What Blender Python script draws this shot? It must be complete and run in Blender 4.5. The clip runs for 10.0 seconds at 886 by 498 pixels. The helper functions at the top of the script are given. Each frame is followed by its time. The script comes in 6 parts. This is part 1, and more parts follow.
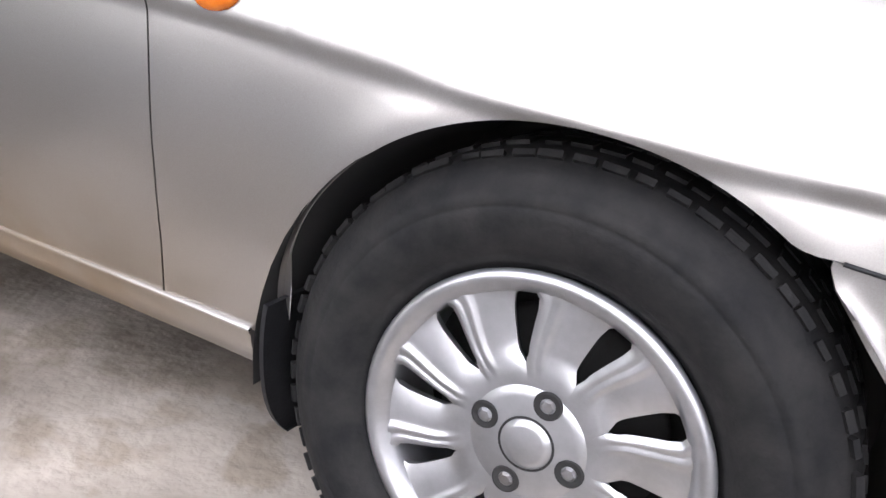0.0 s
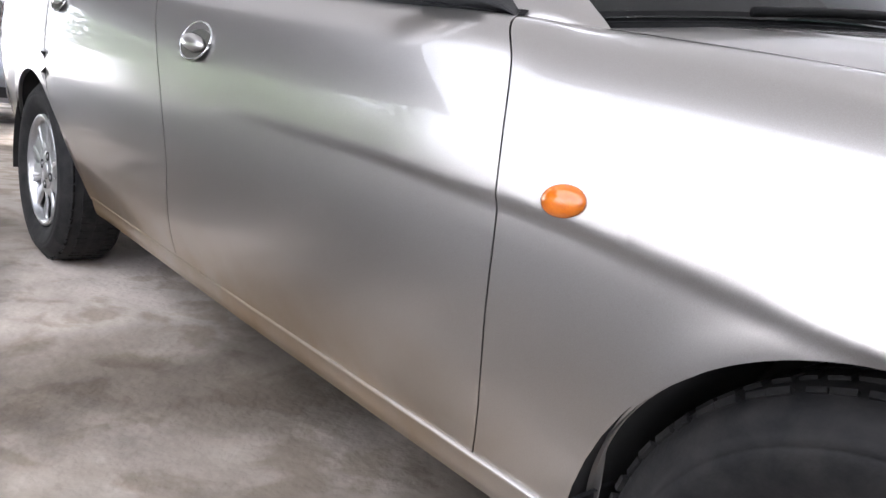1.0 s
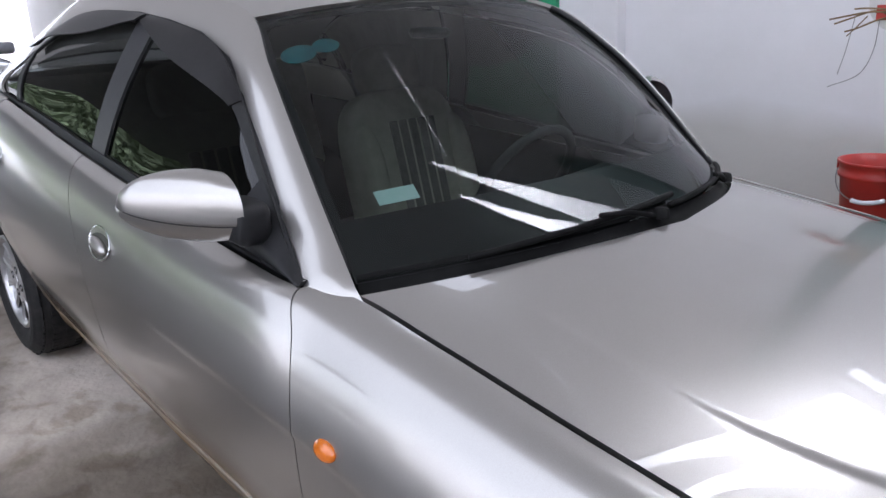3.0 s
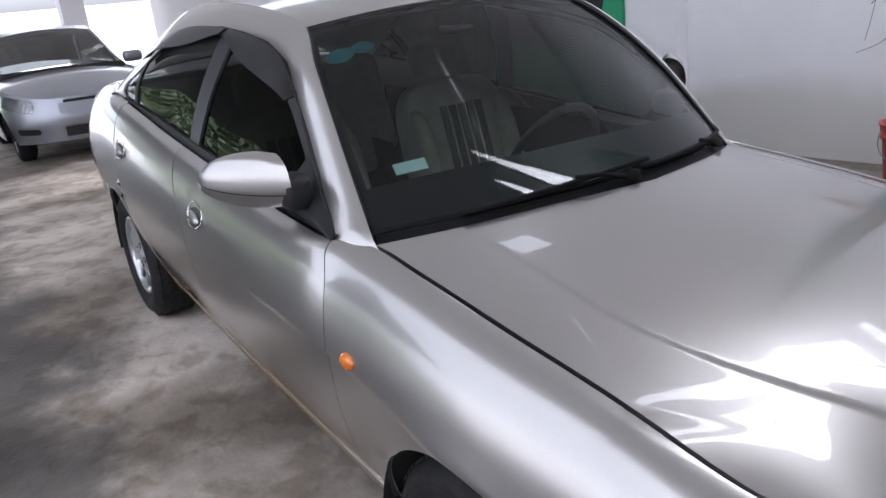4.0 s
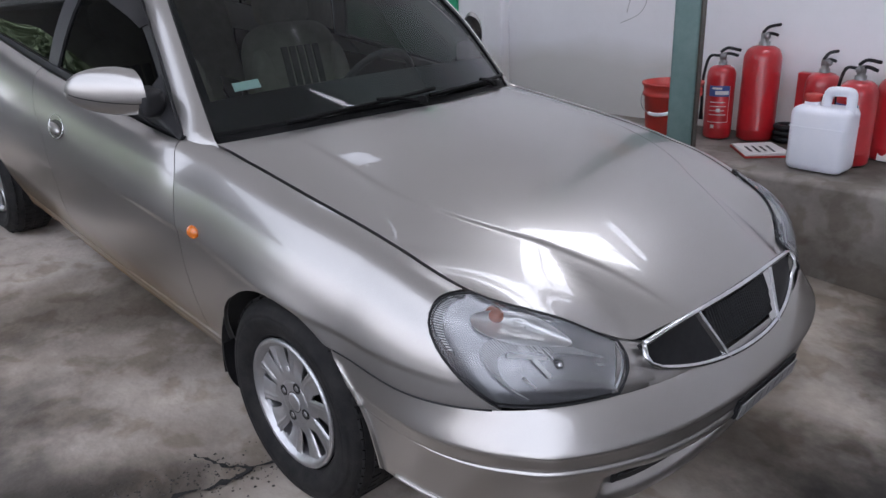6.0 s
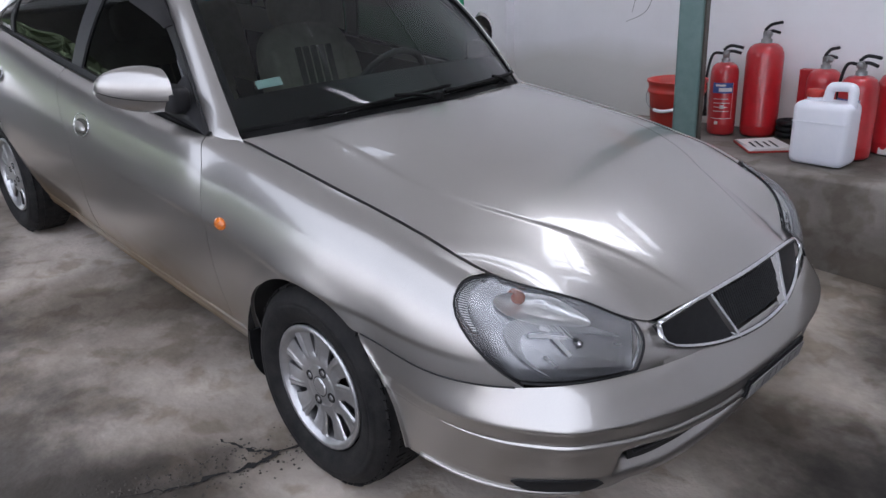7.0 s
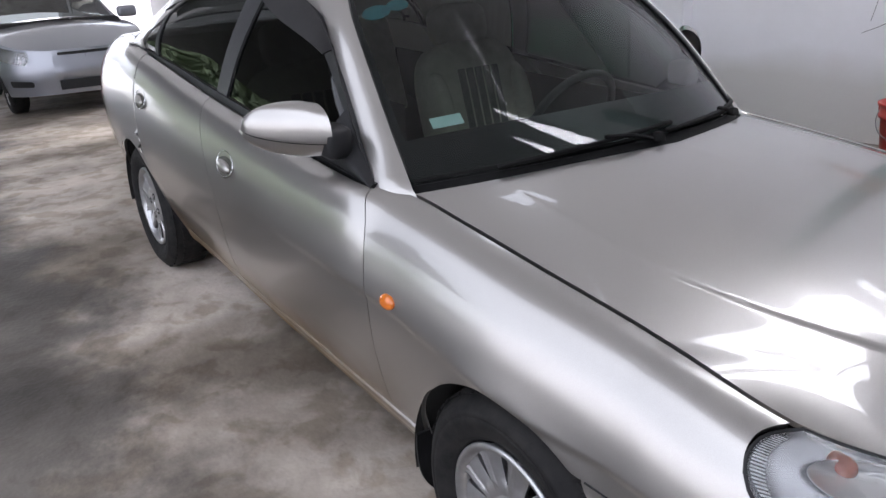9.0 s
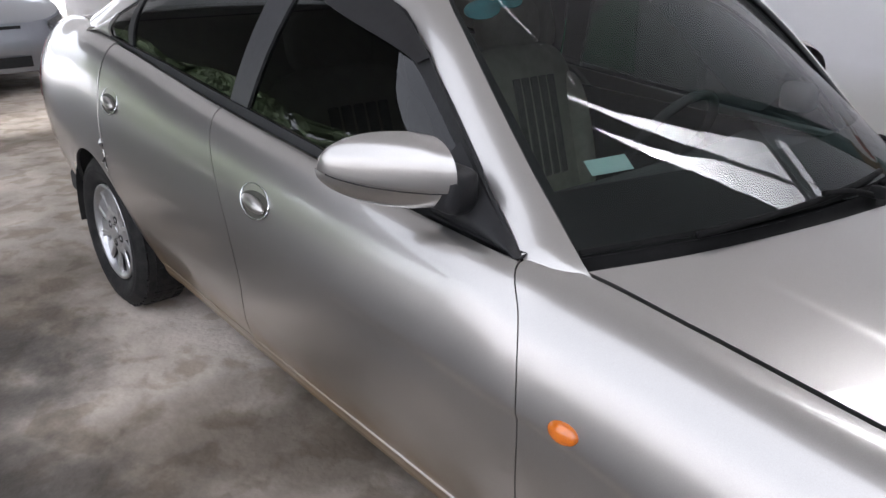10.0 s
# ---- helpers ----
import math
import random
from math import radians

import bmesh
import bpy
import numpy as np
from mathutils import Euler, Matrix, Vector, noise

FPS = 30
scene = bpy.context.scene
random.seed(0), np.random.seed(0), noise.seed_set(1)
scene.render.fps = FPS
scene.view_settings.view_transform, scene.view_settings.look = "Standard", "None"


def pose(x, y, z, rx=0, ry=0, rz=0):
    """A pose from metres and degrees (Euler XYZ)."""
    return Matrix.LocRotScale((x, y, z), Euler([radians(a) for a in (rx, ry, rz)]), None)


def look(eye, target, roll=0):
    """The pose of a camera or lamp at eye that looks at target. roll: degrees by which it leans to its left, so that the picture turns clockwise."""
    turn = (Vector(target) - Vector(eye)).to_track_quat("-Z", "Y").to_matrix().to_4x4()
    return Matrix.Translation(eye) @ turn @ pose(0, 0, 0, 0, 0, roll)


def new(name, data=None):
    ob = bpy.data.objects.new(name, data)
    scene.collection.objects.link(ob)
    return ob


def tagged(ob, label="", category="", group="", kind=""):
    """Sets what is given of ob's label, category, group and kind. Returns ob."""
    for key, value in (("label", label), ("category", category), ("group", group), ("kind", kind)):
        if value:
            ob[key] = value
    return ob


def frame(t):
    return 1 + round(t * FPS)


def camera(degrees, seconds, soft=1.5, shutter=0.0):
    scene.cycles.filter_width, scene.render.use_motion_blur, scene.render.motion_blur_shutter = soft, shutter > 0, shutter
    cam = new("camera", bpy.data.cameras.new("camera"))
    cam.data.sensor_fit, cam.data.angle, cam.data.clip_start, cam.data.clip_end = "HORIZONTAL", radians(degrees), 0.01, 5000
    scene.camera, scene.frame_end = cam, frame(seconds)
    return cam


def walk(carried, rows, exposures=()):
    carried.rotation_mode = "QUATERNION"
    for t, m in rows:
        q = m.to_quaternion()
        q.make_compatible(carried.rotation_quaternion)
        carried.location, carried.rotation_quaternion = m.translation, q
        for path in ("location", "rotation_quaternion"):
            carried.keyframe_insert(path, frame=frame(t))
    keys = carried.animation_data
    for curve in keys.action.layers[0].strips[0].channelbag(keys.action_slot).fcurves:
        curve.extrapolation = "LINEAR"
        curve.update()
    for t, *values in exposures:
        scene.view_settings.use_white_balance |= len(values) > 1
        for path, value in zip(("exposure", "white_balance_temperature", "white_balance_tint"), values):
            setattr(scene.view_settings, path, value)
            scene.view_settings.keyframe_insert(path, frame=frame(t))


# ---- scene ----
cam = camera(60.5, 10.0)
PATH = [
    (0, (0.178, -1.428, 0.705), (-0.223, -0.573, 0.377), 8.6),
    (0.4, (0.172, -1.454, 0.685), (-0.392, -0.667, 0.437), 10.0),
    (0.8, (0.141, -1.480, 0.715), (-0.527, -0.764, 0.512), 8.5),
    (1.3, (0.107, -1.446, 0.956), (-0.648, -0.860, 0.661), 6.8),
    (1.5, (0.105, -1.467, 1.088), (-0.627, -0.870, 0.761), 6.1),
    (1.8, (0.121, -1.502, 1.241), (-0.594, -0.881, 0.919), 5.9),
    (2, (0.143, -1.513, 1.308), (-0.569, -0.882, 1.000), 5.4),
    (2.5, (0.316, -1.375, 1.363), (-0.354, -0.706, 1.042), 2.2),
    (4, (0.933, -1.425, 1.45), (-0.633, -0.404, 0.739), -4.4),
    (4.5, (1.184, -1.421, 1.455), (-0.419, -0.449, 0.757), -2.7),
    (5, (1.345, -1.43, 1.466), (-0.185, -0.416, 0.672), -0.4),
    (5.5, (1.414, -1.536, 1.468), (0.007, -0.343, 0.696), 0.9),
    (6, (1.463, -1.677, 1.471), (0.154, -0.399, 0.663), 0.7),
    (7.5, (1.491, -1.778, 1.467), (0.176, -0.5, 0.669), 0.2),
    (8, (1.413, -1.768, 1.47), (0.073, -0.504, 0.689), 0.9),
    (8.5, (1.161, -1.654, 1.471), (-0.299, -0.495, 0.746), -0.7),
    (9, (0.946, -1.591, 1.44), (-0.57, -0.546, 0.66), -1.9),
    (9.5, (0.596, -1.690, 1.450), (-0.113, -1.086, 1.085), 1.7),
    (10, (0.204, -1.624, 1.397), (-0.479, -1.012, 0.998), 1.7),
]
SLOPE = 4.0  # the floor under the sedan falls towards its nose
TILT = pose(0, 0, 0, 0, SLOPE, 0)
walk(cam, [(t, TILT @ look(eye, target, roll)) for t, eye, target, roll in PATH],
     exposures=[(0, 3.40, 6200, 16), (0.6, 3.13, 6200, 15), (1.0, 3.05, 6100, 15), (1.3, 2.94, 6000, 14), (1.6, 2.74, 5950, 13), (2.0, 2.47, 5900, 13), (2.5, 2.43, 5850, 14), (4.0, 2.31, 5850, 16), (5.0, 2.19, 5850, 16), (7.5, 2.13, 5850, 15), (8.5, 2.26, 5950, 15), (9.0, 2.35, 6000, 15), (10, 2.42, 6100, 14)])

# ---- light ----
world = bpy.data.worlds.new("World")
scene.world = world
world.use_nodes = True
wn = world.node_tree
sky = wn.nodes.new("ShaderNodeTexSky")
sky.sky_type, sky.sun_disc = "NISHITA", False
SUN_UP, SUN_ROUND = radians(66), radians(45)
sky.sun_elevation, sky.sun_rotation = SUN_UP, SUN_ROUND
sky.air_density, sky.dust_density, sky.ozone_density = 1.0, 6.0, 1.0
haze = wn.nodes.new("ShaderNodeHueSaturation")  # thin overcast: a nearly white sky
haze.inputs["Saturation"].default_value = 0.15
wn.links.new(sky.outputs[0], haze.inputs["Color"])
wn.links.new(haze.outputs[0], wn.nodes["Background"].inputs[0])
wn.nodes["Background"].inputs[1].default_value = 0.15
sun_data = bpy.data.lights.new("sun", "SUN")
sun_data.energy, sun_data.angle, sun_data.color = 0.5, radians(10), (1.0, 0.97, 0.93)
sun = new("sun", sun_data)
sun.matrix_world = look((0, 0, 20), (-20 * math.cos(SUN_UP) * math.sin(SUN_ROUND), -20 * math.cos(SUN_UP) * math.cos(SUN_ROUND), 20 - 20 * math.sin(SUN_UP)))


# ---- materials ----
def material(name, colour, rough=0.5, metal=0.0, colour2=None, scale=8.0, detail=6.0, bump=0.0, bump_scale=60.0,
             coat=0.0, spec=0.5, rough2=None, contrast=(0.35, 0.65), emit=None):
    m = bpy.data.materials.new(name)
    m.use_nodes = True
    t = m.node_tree
    b = t.nodes["Principled BSDF"]
    b.inputs["Base Color"].default_value = (*colour, 1)
    b.inputs["Roughness"].default_value = rough
    b.inputs["Metallic"].default_value = metal
    b.inputs["Coat Weight"].default_value = coat
    b.inputs["Coat Roughness"].default_value = 0.02
    b.inputs["Coat IOR"].default_value = 1.65
    b.inputs["Specular IOR Level"].default_value = spec
    co = t.nodes.new("ShaderNodeTexCoord")
    if colour2:
        n = t.nodes.new("ShaderNodeTexNoise")
        n.inputs["Scale"].default_value, n.inputs["Detail"].default_value = scale, detail
        n.inputs["Roughness"].default_value = 0.65
        r = t.nodes.new("ShaderNodeValToRGB")
        r.color_ramp.elements[0].position, r.color_ramp.elements[1].position = contrast
        r.color_ramp.elements[0].color, r.color_ramp.elements[1].color = (*colour, 1), (*colour2, 1)
        t.links.new(co.outputs["Object"], n.inputs["Vector"])
        t.links.new(n.outputs["Fac"], r.inputs[0])
        t.links.new(r.outputs[0], b.inputs["Base Color"])
        if rough2 is not None:
            mr = t.nodes.new("ShaderNodeMapRange")
            mr.inputs["To Min"].default_value, mr.inputs["To Max"].default_value = rough, rough2
            t.links.new(n.outputs["Fac"], mr.inputs["Value"])
            t.links.new(mr.outputs[0], b.inputs["Roughness"])
    if bump:
        n2 = t.nodes.new("ShaderNodeTexNoise")
        n2.inputs["Scale"].default_value, n2.inputs["Detail"].default_value = bump_scale, 5
        bp = t.nodes.new("ShaderNodeBump")
        bp.inputs["Strength"].default_value, bp.inputs["Distance"].default_value = bump, 0.01
        t.links.new(co.outputs["Object"], n2.inputs["Vector"])
        t.links.new(n2.outputs["Fac"], bp.inputs["Height"])
        t.links.new(bp.outputs[0], b.inputs["Normal"])
    if emit:
        b.inputs["Emission Color"].default_value = (*emit[:3], 1)
        b.inputs["Emission Strength"].default_value = emit[3]
    return m


def glass_material(name, tint, gloss=0.02, ior=1.5):
    m = bpy.data.materials.new(name)
    m.use_nodes = True
    t = m.node_tree
    t.nodes.clear()
    out = t.nodes.new("ShaderNodeOutputMaterial")
    mix = t.nodes.new("ShaderNodeMixShader")
    fr = t.nodes.new("ShaderNodeFresnel")
    fr.inputs["IOR"].default_value = ior
    tr = t.nodes.new("ShaderNodeBsdfTransparent")
    tr.inputs[0].default_value = (*tint, 1)
    gl = t.nodes.new("ShaderNodeBsdfGlossy")
    gl.inputs["Roughness"].default_value = gloss
    t.links.new(fr.outputs[0], mix.inputs[0])
    t.links.new(tr.outputs[0], mix.inputs[1])
    t.links.new(gl.outputs[0], mix.inputs[2])
    t.links.new(mix.outputs[0], out.inputs[0])
    return m


PAINT = material("silver_beige_paint", (0.365, 0.349, 0.328), 0.30, 0.9, (0.420, 0.403, 0.380), 900, 2, coat=1.0, contrast=(0.3, 0.7))
PAINT2 = material("silver_blue_paint", (0.24, 0.25, 0.285), 0.36, 0.85, (0.30, 0.31, 0.345), 900, 2, coat=1.0)
BLACK = material("black_plastic", (0.008, 0.008, 0.009), 0.5, 0, (0.014, 0.014, 0.015), 40, bump=0.1, bump_scale=300, spec=0.3)
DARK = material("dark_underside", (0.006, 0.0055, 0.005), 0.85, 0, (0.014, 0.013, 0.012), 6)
RUBBER = material("tyre_rubber", (0.006, 0.006, 0.0065), 0.75, 0, (0.018, 0.017, 0.016), 22, bump=0.12, bump_scale=160, spec=0.22)
ALLOY = material("alloy_silver", (0.50, 0.50, 0.51), 0.32, 0.85, (0.38, 0.38, 0.38), 14, coat=0.3)
CHROME = material("chrome", (0.78, 0.79, 0.81), 0.08, 1.0, (0.6, 0.6, 0.6), 12)
GLASS = glass_material("windscreen_glass", (0.56, 0.64, 0.62), 0.01, 1.42)
FARGLASS = glass_material("dark_car_glass", (0.16, 0.18, 0.18), 0.01, 1.6)
# dark tone for painted shade: the post's far side and the handle recesses
SHADE_DARK = material("painted_shade_dark", (0.035, 0.036, 0.030), 0.7, 0.2, (0.06, 0.055, 0.04), 14, bump=0.2, bump_scale=80)
GREYTRIM = material("satin_grey_trim", (0.022, 0.022, 0.024), 0.42, 0, (0.03, 0.03, 0.032), 60, spec=0.5)
WIPER = material("dull_black_rubber", (0.005, 0.005, 0.005), 0.8, 0, (0.008, 0.008, 0.008), 30, spec=0.12)
DOOR_GLASS = glass_material("door_glass", (0.07, 0.08, 0.08), 0.25, 1.15)
TINTED = glass_material("tinted_window_glass", (0.12, 0.13, 0.13), 0.01, 1.52)
FRIT = material("black_glass_print", (0.006, 0.006, 0.007), 0.35, 0, (0.010, 0.010, 0.011), 40, spec=0.3)


def ribbed_lens():
    """Clear moulded plastic with fine ribs that catch the light."""
    m = glass_material("headlight_lens", (0.93, 0.93, 0.92), 0.05)
    t = m.node_tree
    out = next(n for n in t.nodes if n.bl_idname == "ShaderNodeOutputMaterial")
    clear = next(n for n in t.nodes if n.bl_idname == "ShaderNodeMixShader")
    co = t.nodes.new("ShaderNodeTexCoord")
    wave = t.nodes.new("ShaderNodeTexWave")
    wave.bands_direction = "Y"
    wave.inputs["Scale"].default_value, wave.inputs["Distortion"].default_value = 95, 0.4
    bump = t.nodes.new("ShaderNodeBump")
    bump.inputs["Strength"].default_value, bump.inputs["Distance"].default_value = 1.0, 0.003
    g = t.nodes.new("ShaderNodeBsdfGlossy")
    g.inputs["Color"].default_value, g.inputs["Roughness"].default_value = (0.90, 0.91, 0.93, 1), 0.24
    mx = t.nodes.new("ShaderNodeMixShader")
    mx.inputs[0].default_value = 0.10
    t.links.new(co.outputs["Object"], wave.inputs["Vector"])
    t.links.new(wave.outputs["Fac"], bump.inputs["Height"])
    t.links.new(bump.outputs[0], g.inputs["Normal"])
    t.links.new(clear.outputs[0], mx.inputs[1])
    t.links.new(g.outputs[0], mx.inputs[2])
    t.links.new(mx.outputs[0], out.inputs[0])
    return m


LENS = ribbed_lens()
REDBULB = material("dull_red_lamp_glass", (0.42, 0.13, 0.08), 0.2, 0, (0.5, 0.18, 0.11), 60, coat=0.5)
AMBER = material("amber_plastic", (0.52, 0.115, 0.004), 0.15, 0, (0.62, 0.16, 0.008), 60, coat=0.6)
LEATHER = material("beige_upholstery", (0.40, 0.37, 0.30), 0.75, 0, (0.33, 0.30, 0.24), 20, bump=0.2, bump_scale=120)
SEATCLOTH = material("dark_seat_inset", (0.10, 0.095, 0.085), 0.9, 0, (0.15, 0.14, 0.12), 40, bump=0.2, bump_scale=200)
TRIM = material("dark_grey_dashboard", (0.014, 0.014, 0.015), 0.8, 0, (0.022, 0.022, 0.022), 30, bump=0.2, bump_scale=250)
RED = material("red_extinguisher_paint", (0.50, 0.016, 0.022), 0.34, 0, (0.40, 0.013, 0.018), 7, coat=0.5)
REDPL = material("red_bucket_plastic", (0.50, 0.03, 0.02), 0.42, 0, (0.40, 0.035, 0.025), 10)
WHITEPL = material("white_translucent_plastic", (0.84, 0.85, 0.90), 0.35, 0, (0.78, 0.80, 0.87), 5)
WHITE = material("white_paper", (0.75, 0.74, 0.72), 0.6, 0, (0.66, 0.66, 0.65), 15)
BLUE = material("blue_label", (0.05, 0.10, 0.30), 0.4)
GREYPL = material("dull_grey_plate", (0.22, 0.215, 0.21), 0.45, 0, (0.28, 0.275, 0.27), 30)
STEEL = material("dull_steel", (0.35, 0.35, 0.36), 0.4, 0.9, (0.25, 0.24, 0.23), 20)
GREENST = material("teal_painted_steel", (0.10, 0.17, 0.16), 0.5, 0.1, (0.14, 0.21, 0.20), 9, bump=0.1, bump_scale=60)
RUST = material("rusty_steel", (0.16, 0.10, 0.05), 0.8, 0.1, (0.28, 0.20, 0.10), 22, bump=0.4, bump_scale=90)
GREENBD = material("green_painted_board", (0.02, 0.30, 0.13), 0.55, 0, (0.03, 0.36, 0.17), 5)
TEALSTK = material("teal_sticker", (0.010, 0.085, 0.10), 0.4, 0, (0.015, 0.15, 0.18), 30)
PALESTK = material("pale_green_sticker", (0.60, 0.78, 0.72), 0.5, 0, (0.70, 0.84, 0.80), 40)
HOUSING = material("lamp_housing_silver", (0.33, 0.335, 0.35), 0.24, 0.8, (0.25, 0.255, 0.27), 9)
# near-white, hardly metallic: the shine of lamp ribs and reflector put into the colour
RIBS = material("lamp_rib_moulding", (0.86, 0.87, 0.88), 0.3, 0.1, (0.78, 0.79, 0.80), 40, coat=0.5)
REFLECT = material("lamp_reflector", (0.86, 0.86, 0.86), 0.30, 0.85, (0.70, 0.70, 0.71), 20)
ROOFST = material("roof_sheet", (0.16, 0.16, 0.16), 0.7, 0.0, (0.22, 0.22, 0.22), 3)


def let_light_through(m, share, colour):
    """Lets part of the daylight above the sheet through, added to brighten the shed."""
    t = m.node_tree
    out = next(n for n in t.nodes if n.bl_idname == "ShaderNodeOutputMaterial")
    tr = t.nodes.new("ShaderNodeBsdfTranslucent")
    tr.inputs[0].default_value = (*colour, 1)
    mx = t.nodes.new("ShaderNodeMixShader")
    mx.inputs[0].default_value = share
    t.links.new(t.nodes["Principled BSDF"].outputs[0], mx.inputs[1])
    t.links.new(tr.outputs[0], mx.inputs[2])
    t.links.new(mx.outputs[0], out.inputs[0])


# added fill: a little daylight through otherwise opaque sheets
let_light_through(ROOFST, 0.085, (0.8, 0.78, 0.76))
YARD_DARK = material("dark_yard_shade", (0.16, 0.16, 0.165), 0.6, 0.0, (0.21, 0.21, 0.21), 3)
FOLIAGE = material("foliage", (0.08, 0.115, 0.055), 0.6, 0, (0.15, 0.20, 0.105), 2)


def concrete_material():
    m = material("stained_concrete", (0.168, 0.150, 0.132), 0.85, 0, (0.315, 0.287, 0.258), 2.2, 10, bump=0.35, bump_scale=45, contrast=(0.32, 0.68))
    t = m.node_tree
    b = t.nodes["Principled BSDF"]
    ramp = next(n for n in t.nodes if n.bl_idname == "ShaderNodeValToRGB")
    co = next(n for n in t.nodes if n.bl_idname == "ShaderNodeTexCoord")
    n = t.nodes.new("ShaderNodeTexNoise")
    n.inputs["Scale"].default_value, n.inputs["Detail"].default_value = 0.95, 7
    r = t.nodes.new("ShaderNodeValToRGB")
    r.color_ramp.elements[0].position, r.color_ramp.elements[1].position = 0.40, 0.58
    r.color_ramp.elements[0].color, r.color_ramp.elements[1].color = (0.36, 0.34, 0.31, 1), (1, 1, 1, 1)
    s = t.nodes.new("ShaderNodeTexNoise")
    s.inputs["Scale"].default_value, s.inputs["Detail"].default_value, s.inputs["Distortion"].default_value = 7, 9, 0.35
    r2 = t.nodes.new("ShaderNodeValToRGB")
    r2.color_ramp.elements[0].position, r2.color_ramp.elements[1].position = 0.40, 0.50
    r2.color_ramp.elements[0].color, r2.color_ramp.elements[1].color = (0.74, 0.71, 0.66, 1), (1, 1, 1, 1)
    mul = t.nodes.new("ShaderNodeMix")
    mul.data_type, mul.blend_type = "RGBA", "MULTIPLY"
    mul.inputs[0].default_value = 1
    mul2 = t.nodes.new("ShaderNodeMix")
    mul2.data_type, mul2.blend_type = "RGBA", "MULTIPLY"
    mul2.inputs[0].default_value = 1
    for tex, rr in ((n, r), (s, r2)):
        t.links.new(co.outputs["Object"], tex.inputs["Vector"])
        t.links.new(tex.outputs["Fac"], rr.inputs[0])
    t.links.new(ramp.outputs[0], mul.inputs[6])
    t.links.new(r.outputs[0], mul.inputs[7])
    t.links.new(mul.outputs[2], mul2.inputs[6])
    t.links.new(r2.outputs[0], mul2.inputs[7])
    t.links.new(mul2.outputs[2], b.inputs["Base Color"])
    return m


def wall_material():
    """White distemper over cement, bare and grimy in the lowest metre."""
    m = material("white_distempered_wall", (0.84, 0.835, 0.85), 0.9, 0, (0.88, 0.875, 0.895), 2.5, bump=0.15, bump_scale=30)
    t = m.node_tree
    b = t.nodes["Principled BSDF"]
    ramp = next(n for n in t.nodes if n.bl_idname == "ShaderNodeValToRGB")
    co = next(n for n in t.nodes if n.bl_idname == "ShaderNodeTexCoord")
    sep = t.nodes.new("ShaderNodeSeparateXYZ")
    n = t.nodes.new("ShaderNodeTexNoise")
    n.inputs["Scale"].default_value = 1.6
    add = t.nodes.new("ShaderNodeMath")
    add.operation = "MULTIPLY_ADD"
    add.inputs[1].default_value = 0.35
    r = t.nodes.new("ShaderNodeValToRGB")
    r.color_ramp.elements[0].position, r.color_ramp.elements[1].position = 0.86, 1.06
    r.color_ramp.elements[0].color, r.color_ramp.elements[1].color = (0, 0, 0, 1), (1, 1, 1, 1)
    mix = t.nodes.new("ShaderNodeMix")
    mix.data_type = "RGBA"
    mix.inputs[6].default_value = (0.70, 0.685, 0.655, 1)
    t.links.new(co.outputs["Object"], sep.inputs[0])
    t.links.new(co.outputs["Object"], n.inputs["Vector"])
    t.links.new(n.outputs["Fac"], add.inputs[0])
    t.links.new(sep.outputs[2], add.inputs[2])
    t.links.new(add.outputs[0], r.inputs[0])
    t.links.new(r.outputs[0], mix.inputs[0])
    t.links.new(ramp.outputs[0], mix.inputs[7])
    t.links.new(mix.outputs[2], b.inputs["Base Color"])
    return m


